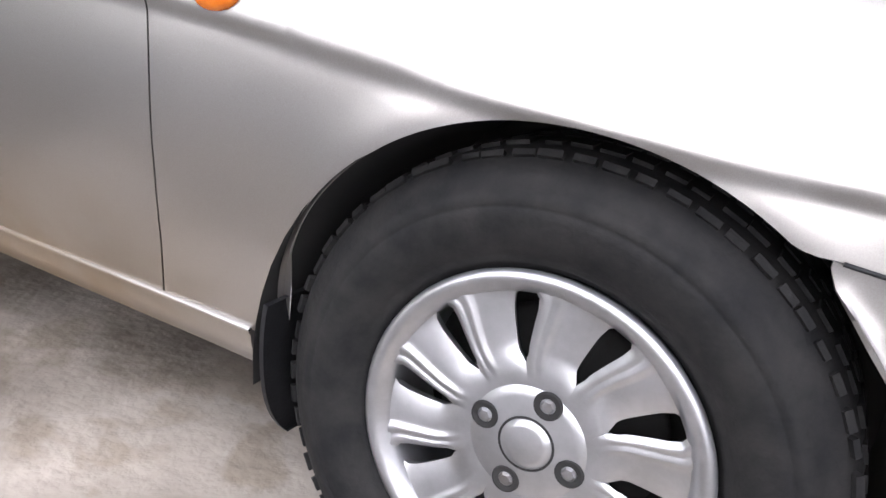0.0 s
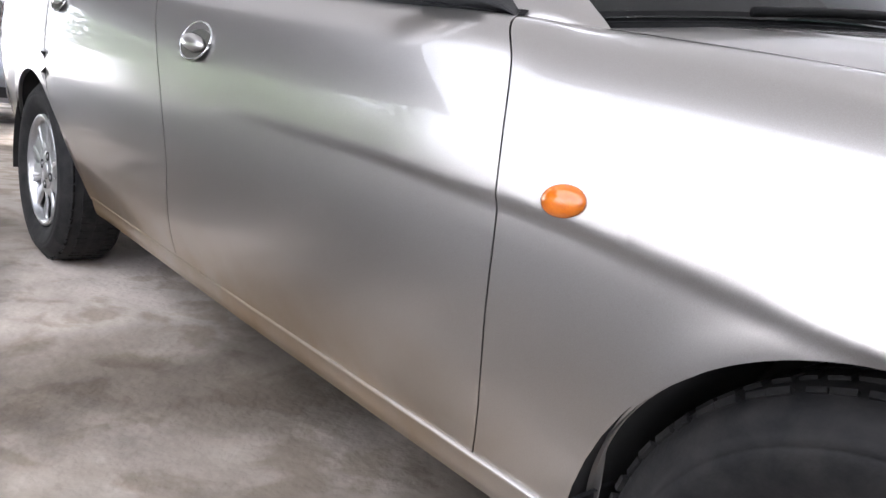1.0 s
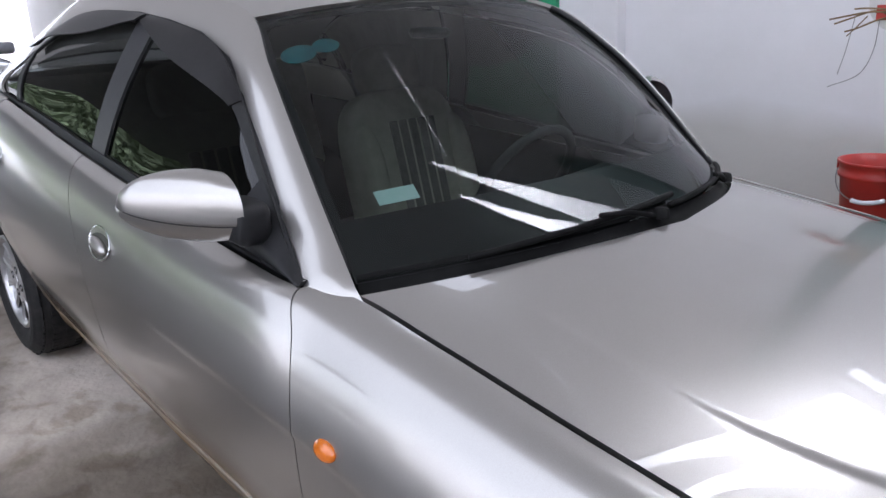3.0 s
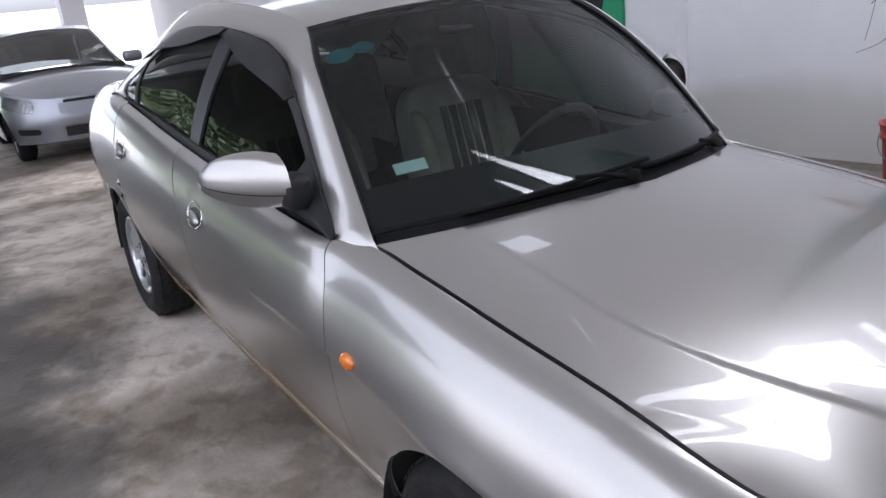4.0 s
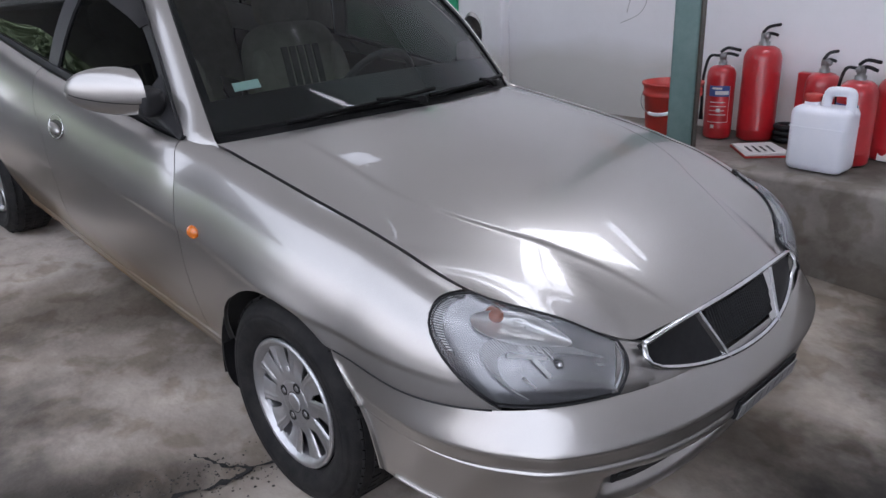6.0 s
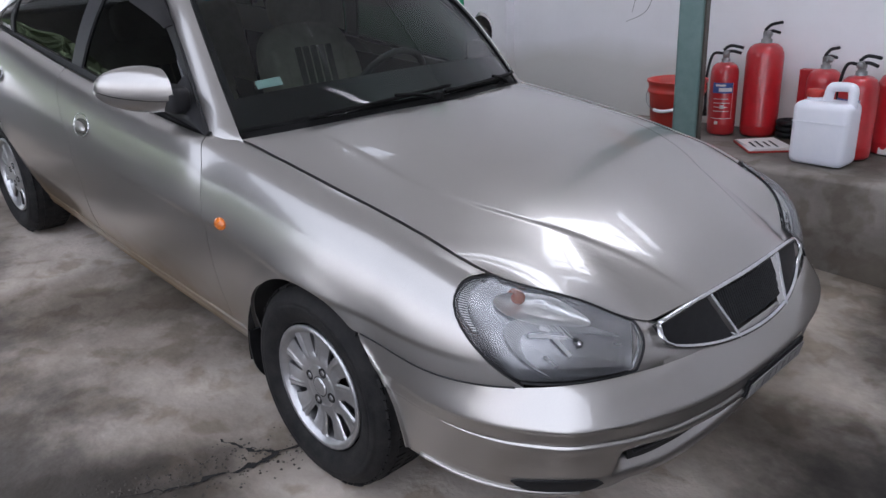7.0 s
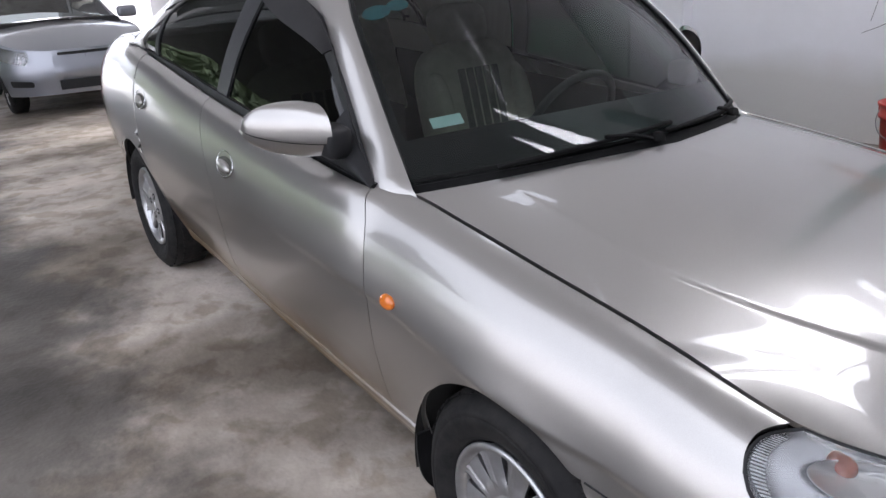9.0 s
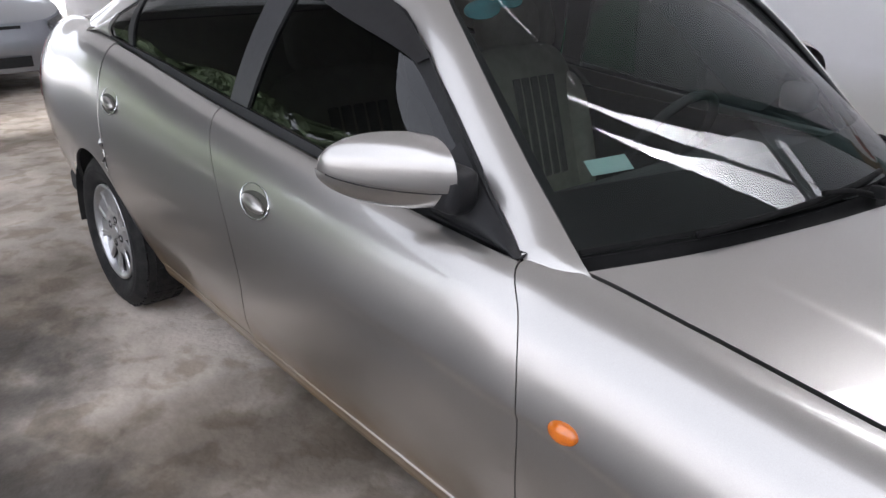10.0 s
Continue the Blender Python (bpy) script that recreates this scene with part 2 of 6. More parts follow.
def damp_concrete():
    """The floor: pale worn concrete with a dark damp patch that spreads from the yard, and painted shade past the nose.
    """
    m = concrete_material()
    m.name = "stained_damp_floor"
    t = m.node_tree
    b = t.nodes["Principled BSDF"]
    co = next(n for n in t.nodes if n.bl_idname == "ShaderNodeTexCoord")
    dry = b.inputs["Base Color"].links[0].from_socket
    sep = t.nodes.new("ShaderNodeSeparateXYZ")
    n = t.nodes.new("ShaderNodeTexNoise")
    n.inputs["Scale"].default_value, n.inputs["Detail"].default_value, n.inputs["Roughness"].default_value = 1.1, 8, 0.62
    add = t.nodes.new("ShaderNodeMath")
    add.operation = "MULTIPLY_ADD"
    add.inputs[1].default_value = 1.9
    mr = t.nodes.new("ShaderNodeMapRange")
    mr.inputs["From Min"].default_value, mr.inputs["From Max"].default_value = -0.54, -0.06
    mr.inputs["To Min"].default_value = 0.16
    mr.interpolation_type = "SMOOTHSTEP"
    # past the sedan's nose the shade beside the ledge is put into the colour
    nose = t.nodes.new("ShaderNodeMath")
    nose.operation = "MULTIPLY_ADD"
    nose.inputs[1].default_value = -1.2
    nose_shade = t.nodes.new("ShaderNodeMapRange")
    nose_shade.inputs["From Min"].default_value, nose_shade.inputs["From Max"].default_value = 0.55, 0.05
    nose_shade.interpolation_type = "SMOOTHSTEP"
    both = t.nodes.new("ShaderNodeMath")
    both.operation = "MINIMUM"
    t.links.new(n.outputs["Fac"], nose.inputs[0])
    t.links.new(sep.outputs[0], nose.inputs[2])
    t.links.new(nose.outputs[0], nose_shade.inputs["Value"])
    mix = t.nodes.new("ShaderNodeMix")
    mix.data_type, mix.blend_type = "RGBA", "MULTIPLY"
    mix.inputs[0].default_value = 1
    ramp = t.nodes.new("ShaderNodeValToRGB")
    ramp.color_ramp.elements[0].color, ramp.color_ramp.elements[1].color = (0.20, 0.195, 0.185, 1), (1.85, 1.80, 1.73, 1)
    rough = t.nodes.new("ShaderNodeMapRange")
    rough.inputs["To Min"].default_value, rough.inputs["To Max"].default_value = 0.5, 0.88
    t.links.new(co.outputs["Object"], sep.inputs[0])
    t.links.new(co.outputs["Object"], n.inputs["Vector"])
    t.links.new(n.outputs["Fac"], add.inputs[0])
    t.links.new(sep.outputs[1], add.inputs[2])
    t.links.new(add.outputs[0], mr.inputs["Value"])
    t.links.new(mr.outputs[0], both.inputs[0])
    t.links.new(nose_shade.outputs[0], both.inputs[1])
    t.links.new(both.outputs[0], ramp.inputs[0])
    t.links.new(dry, mix.inputs[6])
    t.links.new(ramp.outputs[0], mix.inputs[7])
    # past the shed the ground is painted dark, to dim the doors' reflection
    yard = t.nodes.new("ShaderNodeMapRange")
    yard.inputs["From Min"].default_value, yard.inputs["From Max"].default_value = -1.6, -1.1
    yard.interpolation_type = "SMOOTHSTEP"
    edge = t.nodes.new("ShaderNodeMath")
    edge.operation = "MULTIPLY_ADD"
    edge.inputs[1].default_value = 1.0
    dark_ground = t.nodes.new("ShaderNodeMix")
    dark_ground.data_type = "RGBA"
    dark_ground.inputs[6].default_value = (0.035, 0.034, 0.033, 1)
    t.links.new(n.outputs["Fac"], edge.inputs[0])
    t.links.new(sep.outputs[1], edge.inputs[2])
    t.links.new(edge.outputs[0], yard.inputs["Value"])
    t.links.new(yard.outputs[0], dark_ground.inputs[0])
    t.links.new(mix.outputs[2], dark_ground.inputs[7])
    t.links.new(dark_ground.outputs[2], b.inputs["Base Color"])
    t.links.new(mr.outputs[0], rough.inputs["Value"])
    t.links.new(rough.outputs[0], b.inputs["Roughness"])
    return m


def road_dirt(m):
    """Brown splashed dirt low on the doors and sills."""
    t = m.node_tree
    out = next(n for n in t.nodes if n.bl_idname == "ShaderNodeOutputMaterial")
    co = next(n for n in t.nodes if n.bl_idname == "ShaderNodeTexCoord")
    sep = t.nodes.new("ShaderNodeSeparateXYZ")
    n = t.nodes.new("ShaderNodeTexNoise")
    n.inputs["Scale"].default_value, n.inputs["Detail"].default_value = 7, 6
    z = t.nodes.new("ShaderNodeMapRange")
    z.inputs["From Min"].default_value, z.inputs["From Max"].default_value = 0.44, 0.22
    x = t.nodes.new("ShaderNodeMapRange")
    x.inputs["From Min"].default_value, x.inputs["From Max"].default_value = -0.35, -0.65
    mul = t.nodes.new("ShaderNodeMath")
    mul.operation = "MULTIPLY"
    mul2 = t.nodes.new("ShaderNodeMath")
    mul2.operation = "MULTIPLY"
    dirt = t.nodes.new("ShaderNodeBsdfDiffuse")
    dirt.inputs[0].default_value = (0.20, 0.135, 0.075, 1)
    mx = t.nodes.new("ShaderNodeMixShader")
    t.links.new(co.outputs["Object"], sep.inputs[0])
    t.links.new(co.outputs["Object"], n.inputs["Vector"])
    t.links.new(sep.outputs[2], z.inputs["Value"])
    t.links.new(sep.outputs[0], x.inputs["Value"])
    t.links.new(z.outputs[0], mul.inputs[0])
    t.links.new(n.outputs["Fac"], mul.inputs[1])
    t.links.new(mul.outputs[0], mul2.inputs[0])
    t.links.new(x.outputs[0], mul2.inputs[1])
    t.links.new(mul2.outputs[0], mx.inputs[0])
    t.links.new(t.nodes["Principled BSDF"].outputs[0], mx.inputs[1])
    t.links.new(dirt.outputs[0], mx.inputs[2])
    t.links.new(mx.outputs[0], out.inputs[0])


road_dirt(PAINT)
CRUMB = material("concrete_crumbs", (0.035, 0.031, 0.027), 0.95, 0, (0.085, 0.075, 0.065), 60)
TAIL = material("dark_red_lamp_plastic", (0.10, 0.035, 0.035), 0.12, 0, (0.20, 0.10, 0.10), 14, coat=0.6)
CONCRETE, WALL, FLOORC = concrete_material(), wall_material(), damp_concrete()


# ---- mesh helpers ----
def link_mesh(name, verts, faces, mat, parent=None, label="", smooth=True, fix=False):
    me = bpy.data.meshes.new(name)
    me.from_pydata([tuple(v) for v in verts], [], faces)
    if fix:
        bm = bmesh.new()
        bm.from_mesh(me)
        bmesh.ops.recalc_face_normals(bm, faces=bm.faces)
        bm.to_mesh(me)
        bm.free()
    me.materials.append(mat)
    if smooth:
        me.polygons.foreach_set("use_smooth", [True] * len(me.polygons))
    ob = new(name, me)
    if parent:
        ob.parent = parent
    if label:
        tagged(ob, label)
    return ob


def part(name, bm, mat, parent, label="", smooth=False):
    me = bpy.data.meshes.new(name)
    bm.to_mesh(me)
    bm.free()
    me.materials.append(mat)
    if smooth:
        me.polygons.foreach_set("use_smooth", [True] * len(me.polygons))
    ob = new(name, me)
    ob.parent = parent
    if label:
        tagged(ob, label)
    return ob


def empty(name, m=None):
    ob = new(name)
    ob.empty_display_size = 0.1
    if m is not None:
        ob.matrix_world = m
    return ob


def grid(fn, us, vs):
    verts = [Vector(fn(u, v)) for u in us for v in vs]
    n = len(vs)
    faces = [(i * n + j, i * n + j + 1, (i + 1) * n + j + 1, (i + 1) * n + j) for i in range(len(us) - 1) for j in range(n - 1)]
    return verts, faces


CORE = Vector((-1.2, -0.045, 0.55))


def panel(name, fn, us, vs, mat, parent, label="", depth=0.012, core=CORE):
    """A smooth sheet of pressed metal, plastic or glass, its edge turned in."""
    verts, faces = grid(fn, us, vs)
    bm = bmesh.new()
    bv = [bm.verts.new(v) for v in verts]
    for f in faces:
        try:
            bm.faces.new([bv[i] for i in f])
        except ValueError:
            pass
    bmesh.ops.remove_doubles(bm, verts=bm.verts, dist=0.0003)
    bm.normal_update()
    score = sum(f.normal.dot(f.calc_center_median() - core) * f.calc_area() for f in bm.faces)
    if score < 0:
        bmesh.ops.reverse_faces(bm, faces=bm.faces)
        bm.normal_update()
    for f in bm.faces:
        f.smooth = True
    if depth:
        edge = [e for e in bm.edges if e.is_boundary]
        normals = {v.co.copy().freeze(): v.normal.copy() for e in edge for v in e.verts}
        ex = bmesh.ops.extrude_edge_only(bm, edges=edge)
        for g in ex["geom"]:
            if isinstance(g, bmesh.types.BMVert):
                g.co -= normals[g.co.copy().freeze()] * depth
            elif isinstance(g, bmesh.types.BMFace):
                g.smooth = False
        for e in edge:
            e.smooth = False
    return part(name, bm, mat, parent, label)


def spline(*keys):
    """A smooth curve through (parameter, value or tuple) keys."""
    ts = [k[0] for k in keys]
    vals = np.array([np.atleast_1d(k[1]) for k in keys], float)
    slopes = np.zeros_like(vals)
    for i in range(len(ts)):
        a, b = max(i - 1, 0), min(i + 1, len(ts) - 1)
        slopes[i] = (vals[b] - vals[a]) / (ts[b] - ts[a])

    def at(t):
        t = min(max(t, ts[0]), ts[-1])
        i = min(max(int(np.searchsorted(ts, t)) - 1, 0), len(ts) - 2)
        h = ts[i + 1] - ts[i]
        q = (t - ts[i]) / h
        r = ((2 * q**3 - 3 * q**2 + 1) * vals[i] + (q**3 - 2 * q**2 + q) * h * slopes[i]
             + (3 * q**2 - 2 * q**3) * vals[i + 1] + (q**3 - q**2) * h * slopes[i + 1])
        return r if len(r) > 1 else float(r[0])
    return at


def lin(a, b, n):
    return [a + (b - a) * i / (n - 1) for i in range(n)]


def mix(a, b, t):
    return a + (b - a) * t


def lathe(profile, segments, axis="y", start=0.0, end=360.0):
    """A ring or vessel turned from (radius, along) pairs."""
    verts, faces = [], []
    full = abs(end - start) >= 360
    cols = segments if full else segments + 1
    for i in range(cols):
        a = radians(start + (end - start) * i / segments)
        for r, h in profile:
            c, s = r * math.cos(a), r * math.sin(a)
            verts.append((c, h, s) if axis == "y" else (c, s, h))
    n = len(profile)
    for i in range(segments):
        j = (i + 1) % cols
        for k in range(n - 1):
            faces.append((i * n + k, i * n + k + 1, j * n + k + 1, j * n + k))
    return verts, faces


def turned(name, profile, segments, mat, parent, at=(0, 0, 0), axis="z", label="", smooth=True):
    verts, faces = lathe(profile, segments, axis)
    return link_mesh(name, [Vector(v) + Vector(at) for v in verts], faces, mat, parent, label, smooth, True)


def block_bm(size, at=(0, 0, 0), bevel=0.005, m=None, segments=2):
    bm = bmesh.new()
    bmesh.ops.create_cube(bm, size=1)
    bmesh.ops.scale(bm, vec=size, verts=bm.verts)
    if bevel:
        bmesh.ops.bevel(bm, geom=bm.edges[:], offset=bevel, segments=segments, affect="EDGES", profile=0.5)
    bmesh.ops.translate(bm, vec=at, verts=bm.verts)
    if m is not None:
        bmesh.ops.transform(bm, matrix=m, verts=bm.verts)
    return bm


def tube(name, points, radius, mat, parent=None, label="", sides=8):
    """A bent rod or hose along a list of points."""
    pts = [Vector(p) for p in points]
    verts, faces = [], []
    up = Vector((0.13, 0.21, 0.97))
    for i, p in enumerate(pts):
        d = (pts[min(i + 1, len(pts) - 1)] - pts[max(i - 1, 0)]).normalized()
        a = d.cross(up).normalized()
        b = d.cross(a)
        for k in range(sides):
            an = 2 * math.pi * k / sides
            verts.append(p + radius * (math.cos(an) * a + math.sin(an) * b))
    for i in range(len(pts) - 1):
        for k in range(sides):
            j = (k + 1) % sides
            faces.append((i * sides + k, i * sides + j, (i + 1) * sides + j, (i + 1) * sides + k))
    faces.append(tuple(range(sides)))
    faces.append(tuple((len(pts) - 1) * sides + k for k in range(sides)))
    return link_mesh(name, verts, faces, mat, parent, label, True, True)


def arc(points, n=6):
    """More points along a smooth line through a few."""
    f = spline(*[(i, p) for i, p in enumerate(points)])
    return [tuple(f(t)) for t in lin(0, len(points) - 1, (len(points) - 1) * n + 1)]


def round_corners(a, b):
    p, q = 2 * a - 1, 2 * b - 1
    return (p * math.sqrt(1 - 0.16 * q * q) + 1) / 2, (q * math.sqrt(1 - 0.10 * p * p) + 1) / 2


# ---- structure ----
GRADE = math.tan(radians(SLOPE))




def floor_z(x, y=-0.8):
    """Level behind the sedan, falling under it, level again past its nose; rising a little towards the ledge."""
    def soft(v, s):
        return s * math.log1p(math.exp(max(min(v / s, 40), -40)))
    return 0.252 - GRADE * (soft(x + 3.6, 0.15) - soft(x - 3.0, 0.3))


def build_floor():
    xs = [-70, -45, -30, -20, -14, -10, -8, -6] + lin(-5, 4, 61) + [5, 7, 10, 16, 30, 60]
    ys = [-70, -40, -20, -12, -8, -6] + lin(-4, 3, 36) + [5, 8, 20, 45, 70]

    def at(x, y):
        near = max(0.0, 1 - math.hypot(x + 1, y) / 8)
        n = noise.fractal(Vector((x * 1.3, y * 1.3, 0.3)), 1.0, 2.0, 4) * 0.006 * near
        return (x, y, floor_z(x, y) + min(n, 0.002) - 0.001)
    v, f = grid(at, xs, ys)
    ob = link_mesh("floor", v, f, FLOORC, None, "stained grey concrete floor, damp and dark towards the yard, painted shade past the nose", True, True)
    return tagged(ob, category="floor", kind="structure")


floor = build_floor()


def slab(name, lo, hi, mat, label, category, kind="structure", bevel=0.01):
    size = [b - a for a, b in zip(lo, hi)]
    bm = block_bm(size, [(a + b) / 2 for a, b in zip(lo, hi)], bevel)
    ob = part(name, bm, mat, None, label)
    return tagged(ob, category=category, kind=kind)


def rough_ledge():
    def at(x, p):
        n = noise.fractal(Vector((x * 2.1, p * 1.7, 4.0)), 1.0, 2.0, 5) * 0.012
        if p < 1:
            return (x, 1.65 + n * 0.8, mix(-0.35, 0.375, p))
        if p < 2:
            a = (p - 1) * math.pi / 2
            return (x, 1.65 + 0.03 * (1 - math.cos(a)) + n * 0.8, 0.375 + 0.025 * math.sin(a) + n * 0.3)
        return (x, mix(1.68, 2.43, p - 2), 0.40 + n * 0.3)
    ps = lin(0, 0.99, 12) + lin(1, 1.95, 5) + lin(2, 3, 8)
    v, f = grid(at, lin(-9, 6, 120), ps)
    ob = link_mesh("concrete_ledge", v, f, CONCRETE, None, "raised rough concrete ledge with a worn edge along the wall", True, True)
    return tagged(ob, category="ledge", kind="structure")


rough_ledge()

WY = 2.42
HOLES = [(0.18, 0.92, 3.0, 3.38)]


def wall_with_windows():
    xs = sorted({-14.0, 6.0, *[h[0] for h in HOLES], *[h[1] for h in HOLES]})
    bm = bmesh.new()

    def add(x0, x1, z0, z1):
        b = bmesh.ops.create_cube(bm, size=1)["verts"]
        bmesh.ops.scale(bm, vec=(x1 - x0, 0.2, z1 - z0), verts=b)
        bmesh.ops.translate(bm, vec=((x0 + x1) / 2, WY + 0.1, (z0 + z1) / 2), verts=b)
    for a, b in zip(xs, xs[1:]):
        hole = [h for h in HOLES if abs(h[0] - a) < 1e-6]
        if hole:
            add(a, b, -0.4, hole[0][2])
            add(a, b, hole[0][3], 3.44)
        else:
            add(a, b, -0.4, 3.44)
    bmesh.ops.remove_doubles(bm, verts=bm.verts, dist=0.0005)
    return tagged(part("wall_north", bm, WALL, None, "white distempered wall, grey and grimy near the ledge"), category="wall", kind="structure")


wall_with_windows()


def high_window(x0, x1, z0, z1):
    w = empty("window", Matrix.Translation((0, 0, 0)))
    tagged(w, "high barred window opening in the white wall", "window", "high windows", "structure")
    for name, a, b in (("sill", (x0, WY - 0.02, z0), (x1, WY + 0.2, z0 + 0.04)), ("lintel", (x0, WY + 0.05, z1 - 0.05), (x1, WY + 0.12, z1))):
        part(name, block_bm([q - p for p, q in zip(a, b)], [(p + q) / 2 for p, q in zip(a, b)], 0.004), WALL, w)
    for k in range(1, 5):
        x = mix(x0, x1, k / 5)
        part("bar", block_bm((0.018, 0.018, z1 - z0 - 0.09), (x, WY + 0.1, (z0 + z1) / 2 - 0.005), 0.003), STEEL, w)
    return w


for h in HOLES:
    high_window(*h)

slab("pilaster", (-2.214, WY - 0.09, 0.40), (-2.045, WY, 3.4), WALL, "white plastered pilaster on the wall", "pilaster")
slab("wall_east", (6.0, -5.0, -0.5), (6.2, 2.62, 3.3), WALL, "plain white end wall of the shed", "wall")


ROOF_Z = 3.5


EAVES = -2.1


def eaves(x):
    """Behind the sedan an added, unseen sheet reaches further over the yard."""
    return EAVES - 4.9 * min(1.0, max(0.0, (-3.45 - x) / 2.2))


# daylight openings in the roof: two long slanting sheets with purlins under them, two short ones and a thin slit
REACH = [0, 0.4, 0.8, 1.2, 1.6, 2.36]
STRIPS = [([-0.53, -0.275, -0.11, 0.04, 0.14, 0.28], [-0.49, -0.19, 0.05, 0.24, 0.42, 0.68]),
          ([-0.26, 0.0, 0.19, 0.31, 0.48, 0.74], [-0.235, 0.09, 0.34, 0.60, 0.83, 1.12])]
PURLINS = [(1.27, 1.295), (2.13, 2.16)]
SKYLIGHTS = [(-2.75, -2.35, 1.0, 1.45), (-6.0, -5.2, 0.4, 1.8)]
SLIT = ((-2.6, 0.95), (-0.5, 0.20), 0.006)


def openings(xa, xb):
    """The cuts across one narrow column of the roof: near and far border at each of its two edges."""
    cuts = []
    for first, last in STRIPS:
        n0, n1 = [float(np.interp(x, last, REACH)) for x in (xa, xb)]
        f0, f1 = [float(np.interp(x, first, REACH)) for x in (xa, xb)]
        start = 0.0
        for p, q in PURLINS + [(9, 9)]:
            cuts.append(tuple(min(max(v, start), p) for v in (n0, f0, n1, f1)))
            start = q
    xm = (xa + xb) / 2
    (ax, ay), (bx, by), half = SLIT
    if ax < xm < bx:
        ya, yb = [ay + (by - ay) * (x - ax) / (bx - ax) for x in (xa, xb)]
        half *= 1.5 if -1.25 < xm < -0.95 else 0.5
        cuts.append((ya - half, ya + half, yb - half, yb + half))
    cuts += [(s[2], s[3], s[2], s[3]) for s in SKYLIGHTS if s[0] < xm < s[1]]
    cuts = sorted(c for c in cuts if c[1] > c[0] + 1e-4 or c[3] > c[2] + 1e-4)
    merged = []
    for c in cuts:
        if merged and c[0] < merged[-1][1] + 0.01:
            m = merged[-1]
            merged[-1] = (m[0], max(c[1], m[1]), m[2], max(c[3], m[3]))
        else:
            merged.append(c)
    return merged


def corrugated_roof():
    """Flat sheets with daylight openings left in them."""
    step = 0.02
    bm = bmesh.new()

    def at(x, y):
        return bm.verts.new((x, y, ROOF_Z - 0.03 * (2.62 - y)))
    for i in range(int(20.2 / step)):
        x0, x1 = -14 + i * step, -14 + (i + 1) * step
        y0 = y1 = EAVES
        for lo0, hi0, lo1, hi1 in openings(x0, x1) + [(2.75, 0, 2.75, 0)]:
            if lo0 - y0 > 0.002 or lo1 - y1 > 0.002:
                bm.faces.new((at(x0, y0), at(x0, lo0), at(x1, lo1), at(x1, y1)))
            y0, y1 = hi0, hi1
    bmesh.ops.remove_doubles(bm, verts=bm.verts, dist=0.0005)
    return tagged(part("ceiling", bm, ROOFST, None, "grey roof sheets with daylight gaps", True), category="roof", kind="structure")


corrugated_roof()


# added out of view: gives doors and windows something dark to reflect
def yard_shade():
    bm = bmesh.new()
    xs = lin(-14, -3.46, 60)
    for xa, xb in zip(xs, xs[1:]):
        corners = [(xa, eaves(xa)), (xa, EAVES), (xb, EAVES), (xb, eaves(xb))]
        bm.faces.new([bm.verts.new((x, y - 0.004, ROOF_Z - 0.03 * (2.62 - y))) for x, y in corners])
    bmesh.ops.remove_doubles(bm, verts=bm.verts, dist=0.0005)
    return tagged(part("yard_shade", bm, YARD_DARK, None, "unseen dark sheets added over the yard to dim the car's flank"), category="roof", kind="structure")


yard_shade()


def boundary_wall():
    return slab("wall_west", (-24.2, -14, 0.2), (-24, 12, 2.6), WALL, "sunlit white boundary wall of the yard", "wall")


boundary_wall()


def floor_crack():
    rnd = random.Random(8)
    verts, faces = [], []
    for line in ([(-0.14, -0.74), (-0.165, -0.85), (-0.16, -0.95), (-0.20, -1.05), (-0.225, -1.14), (-0.30, -1.26), (-0.36, -1.40)], [(-0.165, -0.85), (-0.22, -0.90), (-0.30, -0.92), (-0.37, -0.97)]):
        start = len(verts)
        pts = []
        for a, b in zip(line, line[1:]):
            for k in lin(0, 1, 6)[:-1]:
                pts.append((mix(a[0], b[0], k) + rnd.gauss(0, 0.006), mix(a[1], b[1], k) + rnd.gauss(0, 0.006)))
        for i, (x, y) in enumerate(pts):
            w = 0.020 * (1 - 0.8 * i / len(pts)) ** 1.3 * rnd.uniform(0.3, 1.5) + 0.001
            for s in (-1, 1):
                verts.append((x + s * w * 0.7, y + s * w * 0.6, floor_z(x, y) + 0.0025))
        faces += [(start + 2 * i, start + 2 * i + 1, start + 2 * i + 3, start + 2 * i + 2) for i in range(len(pts) - 1)]
    ob = link_mesh("floor_crack", verts, faces, DARK, None, "dark jagged crack in the concrete by the front wheel", False)
    tagged(ob, category="crack", kind="structure")
    verts, faces = [], []
    for _ in range(420):
        k = rnd.random()
        x, y = mix(-0.13, -0.34, k) + rnd.gauss(0, 0.05), mix(-0.74, -1.35, k) + rnd.gauss(0, 0.045)
        s = rnd.uniform(0.0015, 0.006)
        i, z = len(verts), floor_z(x, y)
        a = rnd.uniform(0, 6.3)
        for q in range(4):
            verts.append((x + s * math.cos(a + q * 1.57) * rnd.uniform(0.6, 1.2), y + s * math.sin(a + q * 1.57) * rnd.uniform(0.6, 1.2), z))
        verts.append((x, y, z + s * 0.8))
        faces += [(i, i + 1, i + 4), (i + 1, i + 2, i + 4), (i + 2, i + 3, i + 4), (i + 3, i, i + 4)]
    ob = link_mesh("crumbs", verts, faces, CRUMB, None, "dark crumbs of concrete and dirt round the crack", False)
    tagged(ob, category="debris", kind="stuff")


floor_crack()


# ---- the silver sedan ----
YC = -0.045
HUB = 0.288


def car_point(x, w, z, side=-1):
    return Vector((x, YC + side * w, z))


